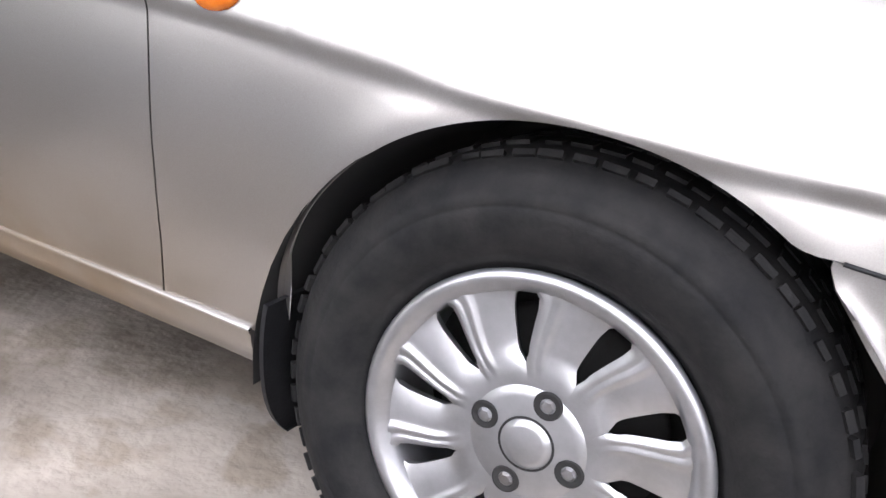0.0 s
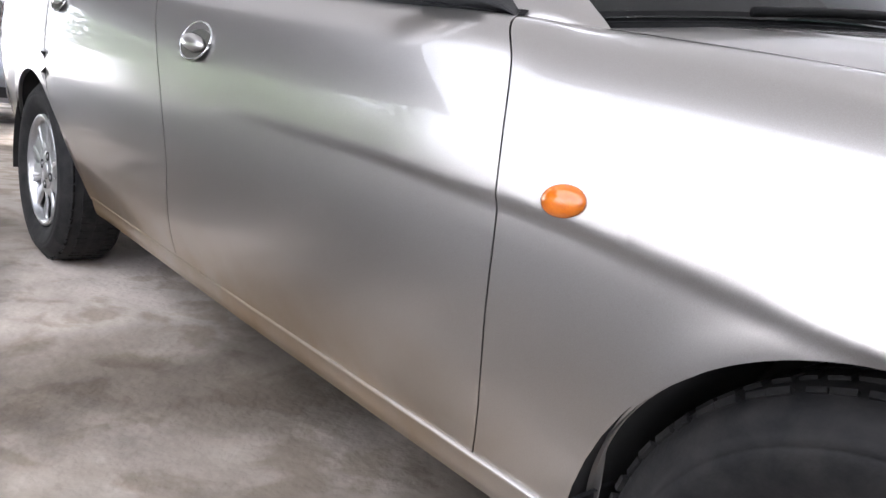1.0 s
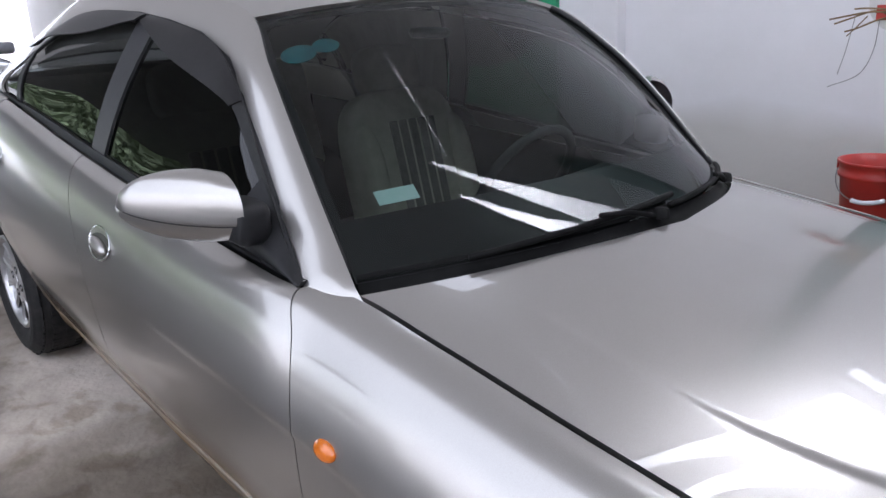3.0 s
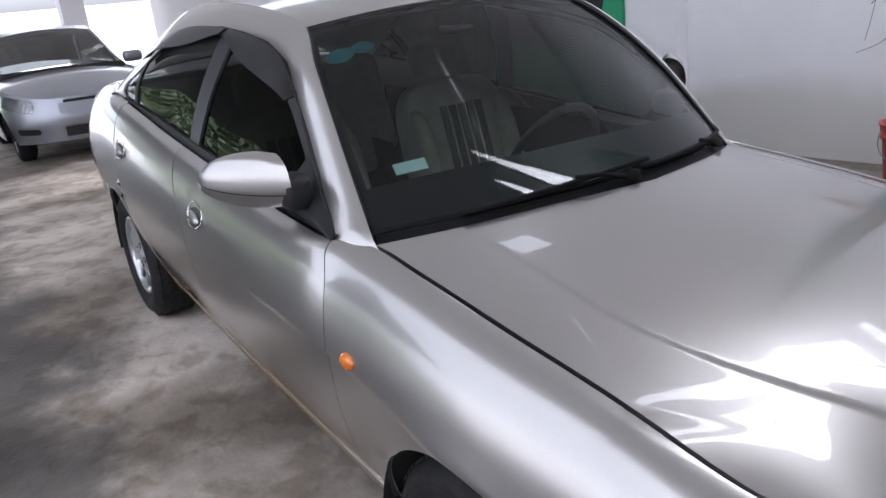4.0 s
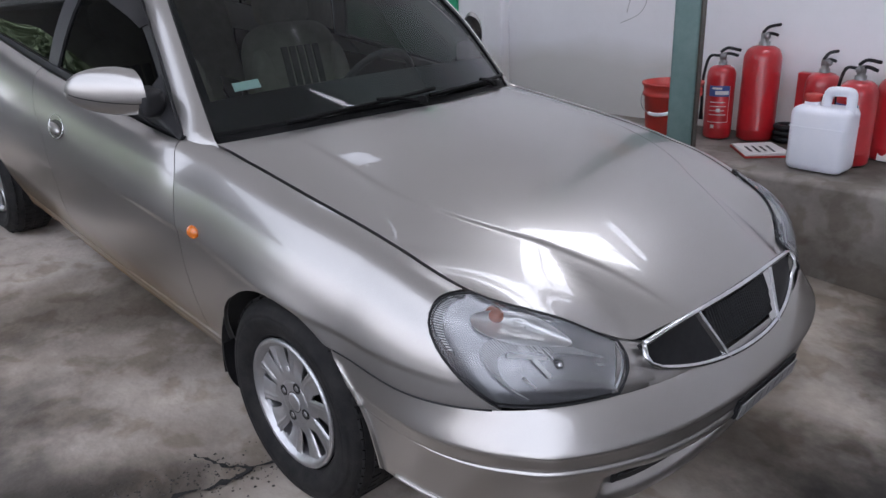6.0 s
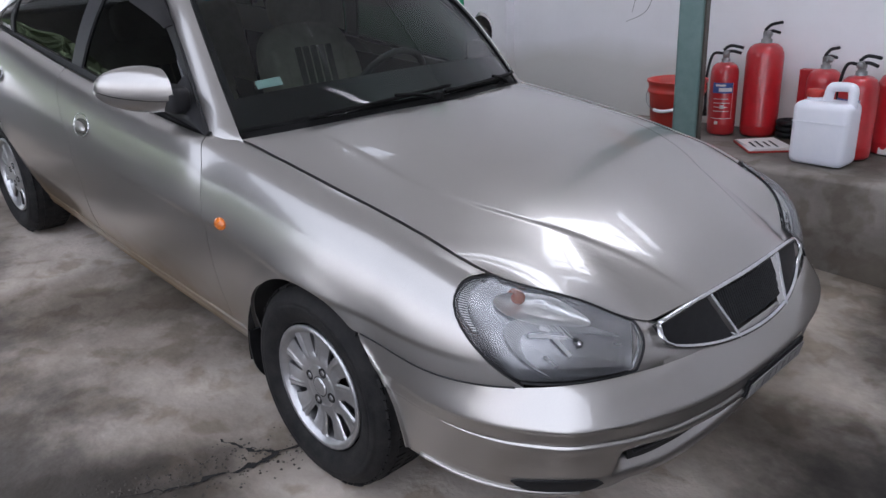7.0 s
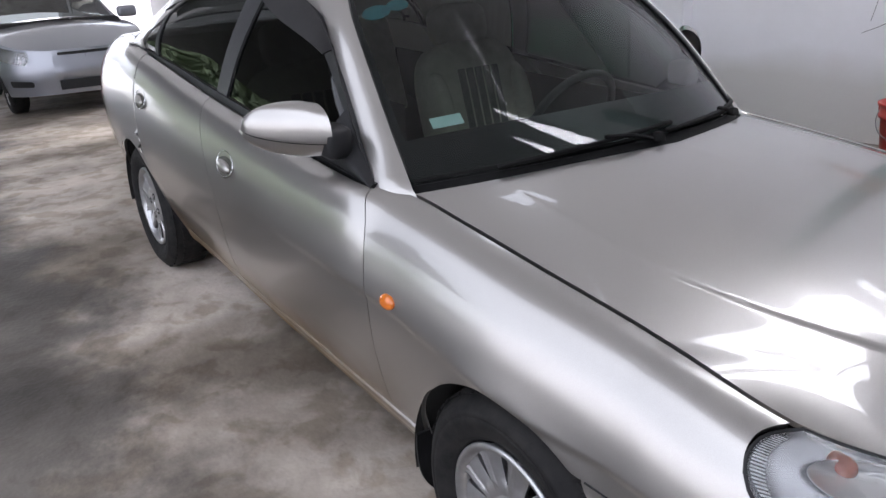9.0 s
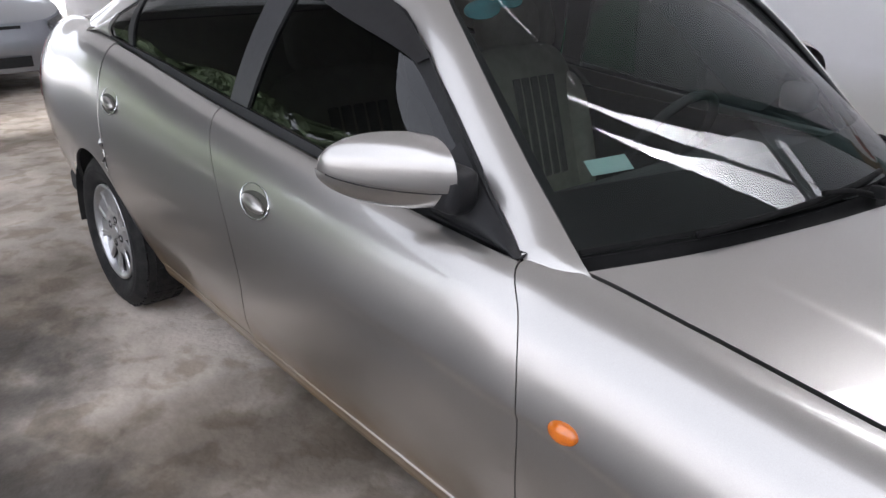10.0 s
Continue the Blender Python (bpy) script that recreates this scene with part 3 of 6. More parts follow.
width_key = spline((-3.62, 0.42), (-3.55, 0.60), (-3.4, 0.70), (-3.1, 0.765), (-2.6, 0.79), (-2.0, 0.80), (-1.2, 0.80), (-0.7, 0.795), (-0.39, 0.785), (0.0, 0.785), (0.25, 0.762))
mid_key = spline((-3.6, 0.66), (-2.0, 0.655), (-1.1, 0.645), (-0.5, 0.615), (-0.12, 0.585), (0.1, 0.565), (0.25, 0.548), (0.4, 0.535), (0.64, 0.545), (0.9, 0.56), (1.25, 0.565))
top_key = spline((-3.62, 0.86), (-3.5, 0.93), (-3.3, 0.985), (-2.9, 1.0), (-2.4, 0.985), (-1.73, 0.925), (-0.9, 0.875), (-0.5, 0.861), (0.0, 0.822), (0.25, 0.79), (0.467, 0.742), (0.7, 0.706), (0.93, 0.632), (1.25, 0.618))
inner_key = spline((-3.62, 0.30), (-3.5, 0.46), (-3.3, 0.54), (-2.95, 0.60), (-2.7, 0.66), (-2.37, 0.675), (-1.73, 0.680), (-0.75, 0.685), (-0.60, 0.678), (-0.506, 0.632), (-0.3, 0.629), (0.0, 0.628), (0.25, 0.615))
SILL = 0.20


crease_key = spline((-2.2, 0.668), (-1.3, 0.662), (-0.9, 0.656), (-0.75, 0.656), (-0.59, 0.648), (-0.405, 0.639), (-0.204, 0.622), (-0.073, 0.611), (0.088, 0.603), (0.25, 0.598), (0.45, 0.590), (0.7, 0.585))


def crease(u, z):
    """The soft character line along the flank: below it the metal steps in a little."""
    k = min(1.0, max(0.0, (u + 1.25) / 0.6)) * min(1.0, max(0.0, (0.62 - u) / 0.3))
    q = min(1.0, max(0.0, 0.5 + (crease_key(u) - z) / 0.020))
    return k * (0.0055 * q * q * (3 - 2 * q) + 0.035 * min(0.2, max(0.0, crease_key(u) - z)))


def flare(x, z):
    f = 0.0
    for cx in (0.0, -2.57):
        d = math.hypot(x - cx, z - HUB)
        f += 0.005 * math.exp(-((d - 0.325) / 0.035) ** 2)
    return f


def side(u, v):
    """Half-width and height of the flank: u runs along the car and round the nose, v from the sill up to the top edge."""
    x = min(u, 0.25)
    zm, zt, wi, wo = mid_key(u), top_key(u), inner_key(x), width_key(x)
    if v < 0.5:
        z = mix(SILL, zm, v * 2)
        q = (zm - z) / 0.4
        w = wo - 0.105 * q * q
    else:
        a = (v - 0.5) * math.pi
        w = mix(wi, wo, math.cos(a) ** 0.92)
        z = mix(zm, zt, math.sin(a))
    w -= crease(u, z)
    if u > 0.25:
        th = (u - 0.25) * math.pi / 2
        k = max(0.0, (v - 0.5) * 2)
        n = 2.45
        front = mix(0.845, 0.800, k)
        x = 0.25 + (front - 0.25) * math.sin(th) ** (2 / n)
        w = w * max(math.cos(th), 0) ** (2 / n)
    if v < 1:
        w += flare(x, z) * min(1.0, (1 - v) * 8)
    return x, w, z


def v_at(u, z):
    zm, zt = mid_key(u), top_key(u)
    if z <= zm:
        return 0.5 * (z - SILL) / (zm - SILL)
    return 0.5 + math.asin(min((z - zm) / (zt - zm), 1)) / math.pi


ARCH = 0.322


car = empty("sedan_car", TILT)
tagged(car, "silver beige four-door sedan with amber side marker, parked on concrete", "car")


gap_a = spline((0.25, -0.552), (0.30, -0.532), (0.37, -0.512), (0.5, -0.494), (0.62, -0.488), (0.71, -0.502), (0.80, -0.537), (0.862, -0.588))
gap_b = spline((0.25, -1.595), (0.336, -1.552), (0.45, -1.49), (0.535, -1.462), (0.66, -1.484), (0.76, -1.545), (0.84, -1.612), (0.92, -1.68))


def seam(key, v):
    """The door gap's place along the car at the height v of the flank."""
    x = key(0.5)
    for _ in range(3):
        x = key(side(x, v)[2])
    return x


lamp_key = spline((0, 0.645), (0.2, 0.55), (0.5, 0.450), (0.75, 0.432), (1, 0.464))


def lamp_edge(v):
    """Where the fender meets the headlight."""
    return lamp_key((v - 0.5) * 2)


def build_side(sd):
    def fender(a, b):
        # a: along the lower border, b: from it to the top edge
        if a < 0.18:
            ub, zb = mix(-0.551, -0.322, a / 0.18), 0.252
            zb = mix(0.252, HUB - 0.02, (a / 0.18) ** 3)
        elif a < 0.8:
            an = math.pi * (1 - (a - 0.18) / 0.62 * 0.735)
            ub, zb = ARCH * math.cos(an), HUB + ARCH * math.sin(an)
        else:
            ub, zb = mix(ARCH * math.cos(math.pi * 0.265), 0.64, (a - 0.8) / 0.2), None
        lo = v_at(ub, zb) if zb is not None else 0.5
        if a > 0.72:
            q = min(1.0, (a - 0.72) / 0.08)
            lo = max(lo, mix(lo, 0.5, q * q * (3 - 2 * q)))
        v = mix(lo, 0.986, b)
        front = lamp_edge(max(v, 0.5)) - 0.006
        back = seam(gap_a, v) + 0.0016
        k1 = a
        k0 = (ub - (seam(gap_a, lo) + 0.0016)) / (lamp_edge(max(lo, 0.5)) - 0.006 - seam(gap_a, lo) - 0.0016)
        u = mix(back, front, max(0.0, mix(k0, k1, b ** 0.8)) if a > 0 else 0.0)
        return car_point(*side(u, v), sd)
    al = lin(0, 0.17, 10) + lin(0.18, 0.8, 60) + lin(0.81, 1, 20)
    panel("front_fender", fender, al, lin(0, 1, 120), PAINT, car)

    def door_front(a, b):
        v = mix(v_at(-1.0, 0.262), 0.97, b)
        u = mix(seam(gap_a, v) - 0.0012, seam(gap_b, v) + 0.0012, a)
        return car_point(*side(u, v), sd)
    panel("front_door", door_front, lin(0, 1, 40), lin(0, 1, 100), PAINT, car)

    def rear_edge(v):
        return -2.42 + 0.10 * (1 - v) ** 2 * 1.0 + (0.10 * max(0, 0.45 - v) / 0.45 if v < 0.45 else 0) - 0.03 * max(0, v - 0.5) * 2

    def door_rear(a, b):
        v = mix(v_at(-2.0, 0.262), 0.97, b)
        u = mix(seam(gap_b, v) - 0.003, rear_edge(v) + 0.005, a)
        x, w, z = side(u, v)
        d = math.hypot(x + 2.57, z - HUB)
        if d < ARCH:
            x = -2.57 + (x + 2.57) * ARCH / d if z < HUB else max(x, -2.57 + math.sqrt(max(ARCH**2 - (z - HUB) ** 2, 0)))
        return car_point(x, w, z, sd)
    panel("rear_door", door_rear, lin(0, 1, 24), lin(0, 1, 60), PAINT, car)

    def quarter(a, b):
        if a < 0.5:
            an = math.pi * mix(0.275, 1.0, a / 0.5)
            ub, zb = -2.57 + ARCH * math.cos(an), HUB + ARCH * math.sin(an)
        else:
            ub, zb = mix(-2.57 - ARCH, -3.62, (a - 0.5) * 2), mix(HUB, 0.26, min(1, (a - 0.5) * 8))
        lo = v_at(ub, zb)
        v = mix(lo, 1.0, b)
        top_u = mix(rear_edge(v) - 0.004, -3.62, a)
        u = mix(ub, top_u, b ** 0.7)
        if a < 0.25:
            u = min(u, max(rear_edge(v), ub) if b < 0.02 else rear_edge(v) - 0.004)
        return car_point(*side(u, v), sd)
    panel("rear_quarter", quarter, lin(0, 0.5, 30) + lin(0.53, 1, 18), lin(0, 1, 30), PAINT, car)

    def sill(a, b):
        x = mix(-0.395, -2.235, a)
        q = [(0.0, 0.262), (0.005, 0.2605), (0.006, 0.256), (0.001, 0.251), (-0.003, 0.232), (-0.014, 0.205), (-0.08, 0.188)][b]
        _, w, _ = side(x, v_at(x, 0.262))
        return car_point(x, w + q[0] - 0.001, q[1] + 0.012 * a, sd)
    panel("sill", sill, lin(0, 1, 20), list(range(7)), PAINT, car, "silver rocker sill with a bright upper edge", 0.01)


for s in (-1, 1):
    build_side(s)

# hood
cowl = spline((0.0, (-0.245, 0.925)), (0.4, (-0.30, 0.915)), (0.75, (-0.395, 0.888)), (1.0, (-0.498, 0.8605)))


def hood_front(c):
    c = abs(c)
    if c > 0.62:
        u = mix(0.93, 0.467, (c - 0.62) / 0.38)
        x, w, z = side(u, 1.0)
        return x, w, z
    k = c / 0.62
    ex, ew, ez = side(0.93, 1.0)
    return mix(0.792, ex, k ** 4), ew * k, mix(0.669, ez, k ** 5)


ridge = spline((0, 0.74), (0.25, 0.765), (0.42, 0.782), (0.52, 0.775), (0.62, 0.73), (0.69, 0.67), (0.75, 0.60), (0.80, 0.545), (0.86, 0.485), (0.93, 0.435), (1.0, 0.40))


HOOD_LINE = np.polyfit([-0.498, -0.349, -0.245, -0.136, -0.015, 0.105, 0.226, 0.367, 0.475, 0.562, 0.636, 0.697, 0.744, 0.776, 0.792],
                       [0.942, 0.9320, 0.9245, 0.9136, 0.9010, 0.8850, 0.8645, 0.8320, 0.8007, 0.7708, 0.7412, 0.7155, 0.6938, 0.6773, 0.669], 5)


def crown(x, w):
    """The even crown of the hood: its middle line, falling off to both sides."""
    return float(np.polyval(HOOD_LINE, x)) - 0.165 * w ** 2 - 0.065 * w ** 4


def hood_at(c, r):
    a = abs(c)
    cx, cz = cowl(a)
    x1, w1, z1 = hood_front(c)
    x, w = mix(cx, x1, r), mix(0.632 * a, w1, r)
    ex, ew, ez = side(mix(-0.498, 0.467, r), 1.0)
    fx, fw, fz = hood_front(1.0)
    k = a ** 10
    x += k * (ex - mix(-0.498, fx, r))
    w += k * (ew - mix(0.632, fw, r))
    # close on the cowl, the grille and lamp edge, and the fender's top edge
    back, front, rim = (1 - r) ** 8, r ** 7, a ** 8
    at_cowl, at_front, at_rim = cz - crown(cx, 0.632 * a), z1 - crown(x1, w1), ez - crown(ex, ew)
    corner = back * (cowl(1.0)[1] - crown(cowl(1.0)[0], 0.632)) + front * (fz - crown(fx, fw))
    z = crown(x, w) + back * at_cowl + front * at_front + rim * (at_rim - corner)
    # the raised middle with its two soft creases
    rise = 1 / (1 + math.exp(max(-40.0, min(40.0, (a - ridge(r)) / 0.0055))))
    z += 0.0042 * rise * math.sin(min(r * 1.35, 1) * math.pi / 2) * (1 - r ** 6)
    return Vector((x, YC + math.copysign(w, c) if c else YC, z))


def hood_sheet(u, r):
    """Finer across the two creases."""
    k = ridge(r)
    c = float(np.interp(abs(u), (0, 0.45, 0.75, 1), (0, k - 0.03, k + 0.03, 1)))
    return hood_at(math.copysign(c, u) * 0.9965, 0.004 + r * 0.992)


panel("hood", hood_sheet, lin(-1, 1, 161), lin(0, 1, 70), PAINT, car, depth=0.015)

# cabin lines: the roof ditch and the top of the side windows
ditch = spline((0, (-0.506, 0.631, 0.862)), (0.09, (-0.68, 0.581, 0.971)), (0.165, (-0.835, 0.538, 1.083)), (0.25, (-0.995, 0.493, 1.203)), (0.33, (-1.161, 0.432, 1.294)), (0.4, (-1.36, 0.428, 1.338)), (0.55, (-1.78, 0.435, 1.362)), (0.7, (-2.2, 0.44, 1.335)), (0.78, (-2.45, 0.462, 1.262)), (1.0, (-3.02, 0.57, 1.006)))
rail = spline((0, (-0.592, 0.680, 0.862)), (0.08, (-0.72, 0.641, 0.945)), (0.165, (-0.883, 0.590, 1.060)), (0.25, (-1.02, 0.549, 1.160)), (0.33, (-1.175, 0.510, 1.233)), (0.4, (-1.35, 0.503, 1.271)), (0.55, (-1.72, 0.515, 1.297)), (0.7, (-2.12, 0.527, 1.262)), (0.85, (-2.46, 0.60, 1.12)), (1.0, (-2.74, 0.665, 0.992)))

# the far side of the cabin stands a little wider
ditch_far = spline((0, (-0.506, 0.631, 0.862)), (0.09, (-0.642, 0.645, 0.971)), (0.165, (-0.765, 0.630, 1.083)), (0.25, (-0.895, 0.570, 1.203)), (0.33, (-1.04, 0.505, 1.294)), (0.4, (-1.28, 0.475, 1.338)), (0.55, (-1.76, 0.455, 1.362)), (0.7, (-2.2, 0.445, 1.335)), (0.78, (-2.45, 0.462, 1.262)), (1.0, (-3.02, 0.57, 1.006)))


def ditch_at(s, sd):
    return ditch(s) if sd < 0 else ditch_far(s)


def rail_at(s, sd):
    if sd < 0:
        return rail(s)
    return tuple(k + (f - d) for k, d, f in zip(rail(s), ditch(s), ditch_far(s)))


def build_pillars(sd):
    def strip(s, b):
        k, d = rail_at(s, sd), ditch_at(s, sd)
        p = [mix(p, q, b) for p, q in zip(k, d)]
        bow = 0.006 * math.sin(math.pi * b)
        if s < 0:
            p = [p[0] - 0.9 * s, p[1], p[2] + 0.75 * s]
        low = (1 - b) ** 1.5 * min(1, max(0, s) / 0.05) * (1 if s < 0.4 else max(0.4, 1 - (s - 0.4) * 3))
        lift = b * min(1, max(0, (0.42 - s) / 0.1))
        return car_point(p[0] + 0.006 * lift, p[1] + bow * 1.15 + 0.010 * low, p[2] + bow + 0.010 * lift - 0.036 * low, sd)
    panel("side_rail", strip, [-0.06, -0.045, -0.03, -0.015] + lin(0, 1, 60), lin(0, 1, 13), PAINT, car, "silver windscreen pillar and roof rail", 0.01)

    def belt(s):
        x = -0.592 - 2.15 * s
        _, w, z = side(x, 1.0)
        return x, w, z

    def pane(s, t, inset):
        b, k = belt(s), rail_at(s, sd)
        p = [mix(p, q, t) for p, q in zip(b, k)]
        bow = 0.02 * math.sin(math.pi * t) - inset
        return car_point(p[0], p[1] + bow, p[2], sd)

    def piece(name, s0, s1, t0, t1, mat, inset, label="", depth=0.008):
        panel(name, lambda a, b: pane(a, b, inset), lin(s0, s1, 14), lin(t0, t1, 8), mat, car, label, depth)
    piece("mirror_sail", 0.0, 0.135, 0.0, 0.99, BLACK, 0.004, "black triangular mirror mount")
    piece("front_side_window", 0.135, 0.462, 0.05, 0.94, TINTED if sd < 0 else DOOR_GLASS, 0.012, "dark tinted door glass")
    piece("door_pillar", 0.462, 0.505, 0.0, 0.99, GREYTRIM, 0.003, "dark grey pillar between the doors")
    piece("rear_side_window", 0.505, 0.815, 0.05, 0.94, TINTED, 0.012, "dark tinted door glass")
    piece("window_divider", 0.815, 0.832, 0.0, 0.99, BLACK, 0.006)
    piece("quarter_window", 0.832, 0.905, 0.05, 0.94, TINTED, 0.012, "small dark tinted fixed glass")
    piece("rear_pillar", 0.905, 0.998, 0.0, 1.0, PAINT, 0.001, "silver pillar behind the rear door")
    piece("window_frame", 0.10, 0.995, 0.93, 1.0, BLACK, 0.006)
    piece("belt_seal", 0.02, 0.995, -0.01, 0.055, BLACK, -0.002, "black rubber strip below the window")
    # black door frame along the windscreen pillar
    def frame_strip(s, b):
        k = rail_at(s, sd)
        return car_point(k[0] - 0.040 * b + 0.004, k[1] + 0.006 + 0.004 * b, k[2] - 0.006 - 0.020 * b, sd)
    panel("front_door_frame", frame_strip, lin(0.03, 0.34, 24), lin(0, 1, 4), BLACK, car, "black door frame along the windscreen pillar", 0.006)
    # wind deflector over the doors
    for s0, s1 in ((0.23, 0.478), (0.49, 0.80)):
        def visor(a, b, s0=s0, s1=s1):
            s = mix(s0, s1, a)
            fade = math.sin(math.pi * min(max((a + 0.02) / 1.04, 0), 1)) ** 1.1
            t = 1.0 - b * (0.03 + 0.15 * fade)
            p = pane(s, t, 0)
            p.y += sd * (0.006 + 0.022 * b ** 0.6)
            return p
        panel("wind_deflector", visor, lin(0, 1, 24), lin(0, 1, 6), FRIT, car, "smoked black plastic wind deflector", 0.004)


for s in (-1, 1):
    build_pillars(s)


def across(s, c, bow_x, bow_z, drop=0.0):
    n, f = ditch_at(s, -1), ditch_at(s, 1)
    q, k = 1 - c * c, (c + 1) / 2
    return Vector((mix(n[0], f[0], k) + bow_x * q, YC + mix(-n[1], f[1], k) * 0.992, mix(n[2], f[2], k) + bow_z * q - drop))


def screen_bow(s):
    k = s / 0.33
    return mix(0.235, 0.075, k), mix(0.058, 0.046, k)


SCREEN_SAG = 0.016
BASE_Z, HEAD_Z = ditch(0)[2], ditch(0.33)[2]


def surround(s, c, drop=0.0):
    """The windscreen: an even outward curve between its lower and upper edge, closing on the pillars."""
    p = across(s, c, *screen_bow(s), drop)
    k = (ditch(s)[2] - BASE_Z) / (HEAD_Z - BASE_Z)
    low, high = across(0, c, *screen_bow(0), drop), across(0.33, c, *screen_bow(0.33), drop)
    q = low.lerp(high, k) + Vector((0.55, 0, 0.84)) * (SCREEN_SAG * 4 * k * (1 - k))
    return q.lerp(p, min(1.0, abs(c)) ** 8)


panel("windscreen", lambda s, c: surround(s, c, 0.004), lin(0.012, 0.326, 24), lin(-1, 1, 30), GLASS, car, "large laminated windscreen", 0.005)
panel("roof", lambda s, c: across(s, c, mix(0.075, 0.0, min(1, (s - 0.33) / 0.07)) - (0.06 * max(0, (s - 0.7) / 0.08)), 0.046), lin(0.331, 0.78, 40), lin(-1, 1, 30), PAINT, car, depth=0.01)
panel("rear_window", lambda s, c: across(s, c, -0.06 - 0.12 * (s - 0.78) / 0.22, 0.046, 0.004), lin(0.784, 0.99, 14), lin(-1, 1, 20), TINTED, car, "tinted rear window", 0.005)

# black screen surround, cowl and seals
panel("screen_border", lambda a, b: surround(mix(0.012, 0.075, b), a, 0.0085), lin(-0.99, 0.99, 30), lin(0, 1, 4), FRIT, car, "black printed lower edge of the windscreen", 0.001)
for sd in (-1, 1):
    panel("screen_border", lambda a, b: surround(mix(0.03, 0.325, a), sd * mix(0.992, 0.965, b), 0.0085), lin(0, 1, 20), lin(0, 1, 3), FRIT, car, depth=0.001)
panel("screen_border", lambda a, b: surround(mix(0.322, 0.312, b), a, 0.0085), lin(-0.99, 0.99, 20), lin(0, 1, 3), FRIT, car, depth=0.001)

for sd in (-1, 1):
    tube("screen_seal", [across(s, sd, *screen_bow(s)) + Vector((0.002, 0, 0.001)) for s in lin(0.02, 0.33, 24)], 0.0055 if sd < 0 else 0.009, FRIT, car, "black rubber seal beside the windscreen", 6)


def cowl_at(c, r):
    a = abs(c)
    cx, cz = cowl(a)
    p = surround(0.016, c)
    hood = Vector((cx - 0.004, YC + 0.632 * c, cz - 0.014))
    return hood.lerp(p, r) - Vector((0, 0, 0.012 * math.sin(math.pi * r)))


panel("cowl_grille", cowl_at, lin(-0.985, 0.985, 40), lin(0, 1, 6), WIPER, car, "black plastic cowl below the windscreen", 0.01)


# boot
def deck(c, r):
    x = mix(-3.03, -3.60, r)
    _, w, z = side(x, 1.0)
    q = 1 - c * c
    return Vector((x - 0.04 * q * r, YC + w * c * 0.99, z + 0.018 * q))


panel("boot_lid", deck, lin(-1, 1, 24), lin(0, 1, 14), PAINT, car, depth=0.012)
panel("tail_panel", lambda c, v: Vector((-3.60 - 0.05 * (1 - c * c), YC + side(-3.60, v)[1] * c, side(-3.60, v)[2])), lin(-1, 1, 20), lin(0.05, 1, 20), PAINT, car, depth=0.01)


def tail_lamp(sd):
    def lens(a, b):
        p, q = round_corners(a, b)
        u = mix(-3.30, -3.60, p)
        x, w, z = side(u, v_at(u, mix(0.66, 0.90, q)))
        return car_point(x, w + 0.003 + 0.006 * math.sin(math.pi * a) * math.sin(math.pi * b), z, sd)
    panel("tail_lamp", lens, lin(0, 1, 14), lin(0, 1, 14), TAIL, car, "dull red tail lamp", 0.006)


for s in (-1, 1):
    tail_lamp(s)

# front bumper
BUMP = [(0.0, 0.0, 0.0), (-0.006, 0.004, 0.006), (-0.022, 0.012, 0.018), (-0.042, 0.025, 0.032), (-0.062, 0.038, 0.046), (-0.076, 0.0465, 0.0555), (-0.083, 0.050, 0.060), (-0.087, 0.0505, 0.0608),
        (-0.0905, 0.049, 0.0592), (-0.094, 0.045, 0.055), (-0.105, 0.0415, 0.051), (-0.125, 0.038, 0.047), (-0.138, 0.035, 0.044), (-0.142, 0.0315, 0.040), (-0.146, 0.0325, 0.041), (-0.149, 0.0365, 0.045),
        (-0.155, 0.037, 0.0455), (-0.175, 0.033, 0.038), (-0.19, 0.029, 0.020), (-0.20, 0.026, -0.02), (-0.23, 0.018, -0.055), (-0.28, 0.000, -0.065), (-0.292, -0.004, -0.060), (-0.297, -0.004, -0.036),
        (-0.315, -0.008, -0.030), (-0.335, -0.014, -0.034), (-0.347, -0.028, -0.045), (-0.347, -0.10, -0.12)]


def bumper_at(u, i):
    dz, out_side, out_mid = BUMP[i]
    k = min(1.0, max(0.0, (u - (0.66 if i < 17 else 0.86)) / 0.10))
    out = mix(out_side, out_mid, k * k * (3 - 2 * k))
    x, w, z = side(u, 0.5)
    du = 0.004
    xa, wa, _ = side(u + du, 0.5)
    xb, wb, _ = side(u - du, 0.5)
    t = Vector((xa - xb, wa - wb)).normalized()
    n = Vector((-t.y, t.x))
    if n.x < 0:
        n = -n
    fade = min(1.0, max(0.0, (u - 0.28) / 0.50))
    fade = fade * fade * (3 - 2 * fade)
    o = out * mix(0.05, 1, fade) - 0.02 * i / 27 * (1 - fade)
    # the wheel opening cuts its rear end
    lift = min(1.0, max(0.0, (1.0 - u) / 0.6))
    zz = z + dz * (1 - 0.23 * lift * min(1, i / 16))
    px = x + n.x * o
    if u < 0.36 and zz > 0.19:
        lim = math.sqrt(max(0, 0.325 ** 2 - (zz - HUB) ** 2))
        px = max(px, (lim if zz > HUB else 0.325 + 0.20 * (HUB - zz)) + 0.13 * max(0.0, 0.50 - zz))
    return px, w + n.y * o, zz


us_b = lin(0.208, 0.45, 16) + lin(0.48, 1.25, 30)


def bumper(k, i):
    n = len(us_b)
    if k < n:
        x, w, z = bumper_at(us_b[k], i)
        return Vector((x, YC - w, z - 0.0012))
    x, w, z = bumper_at(us_b[2 * n - 2 - k], i)
    return Vector((x, YC + w, z - 0.0012))


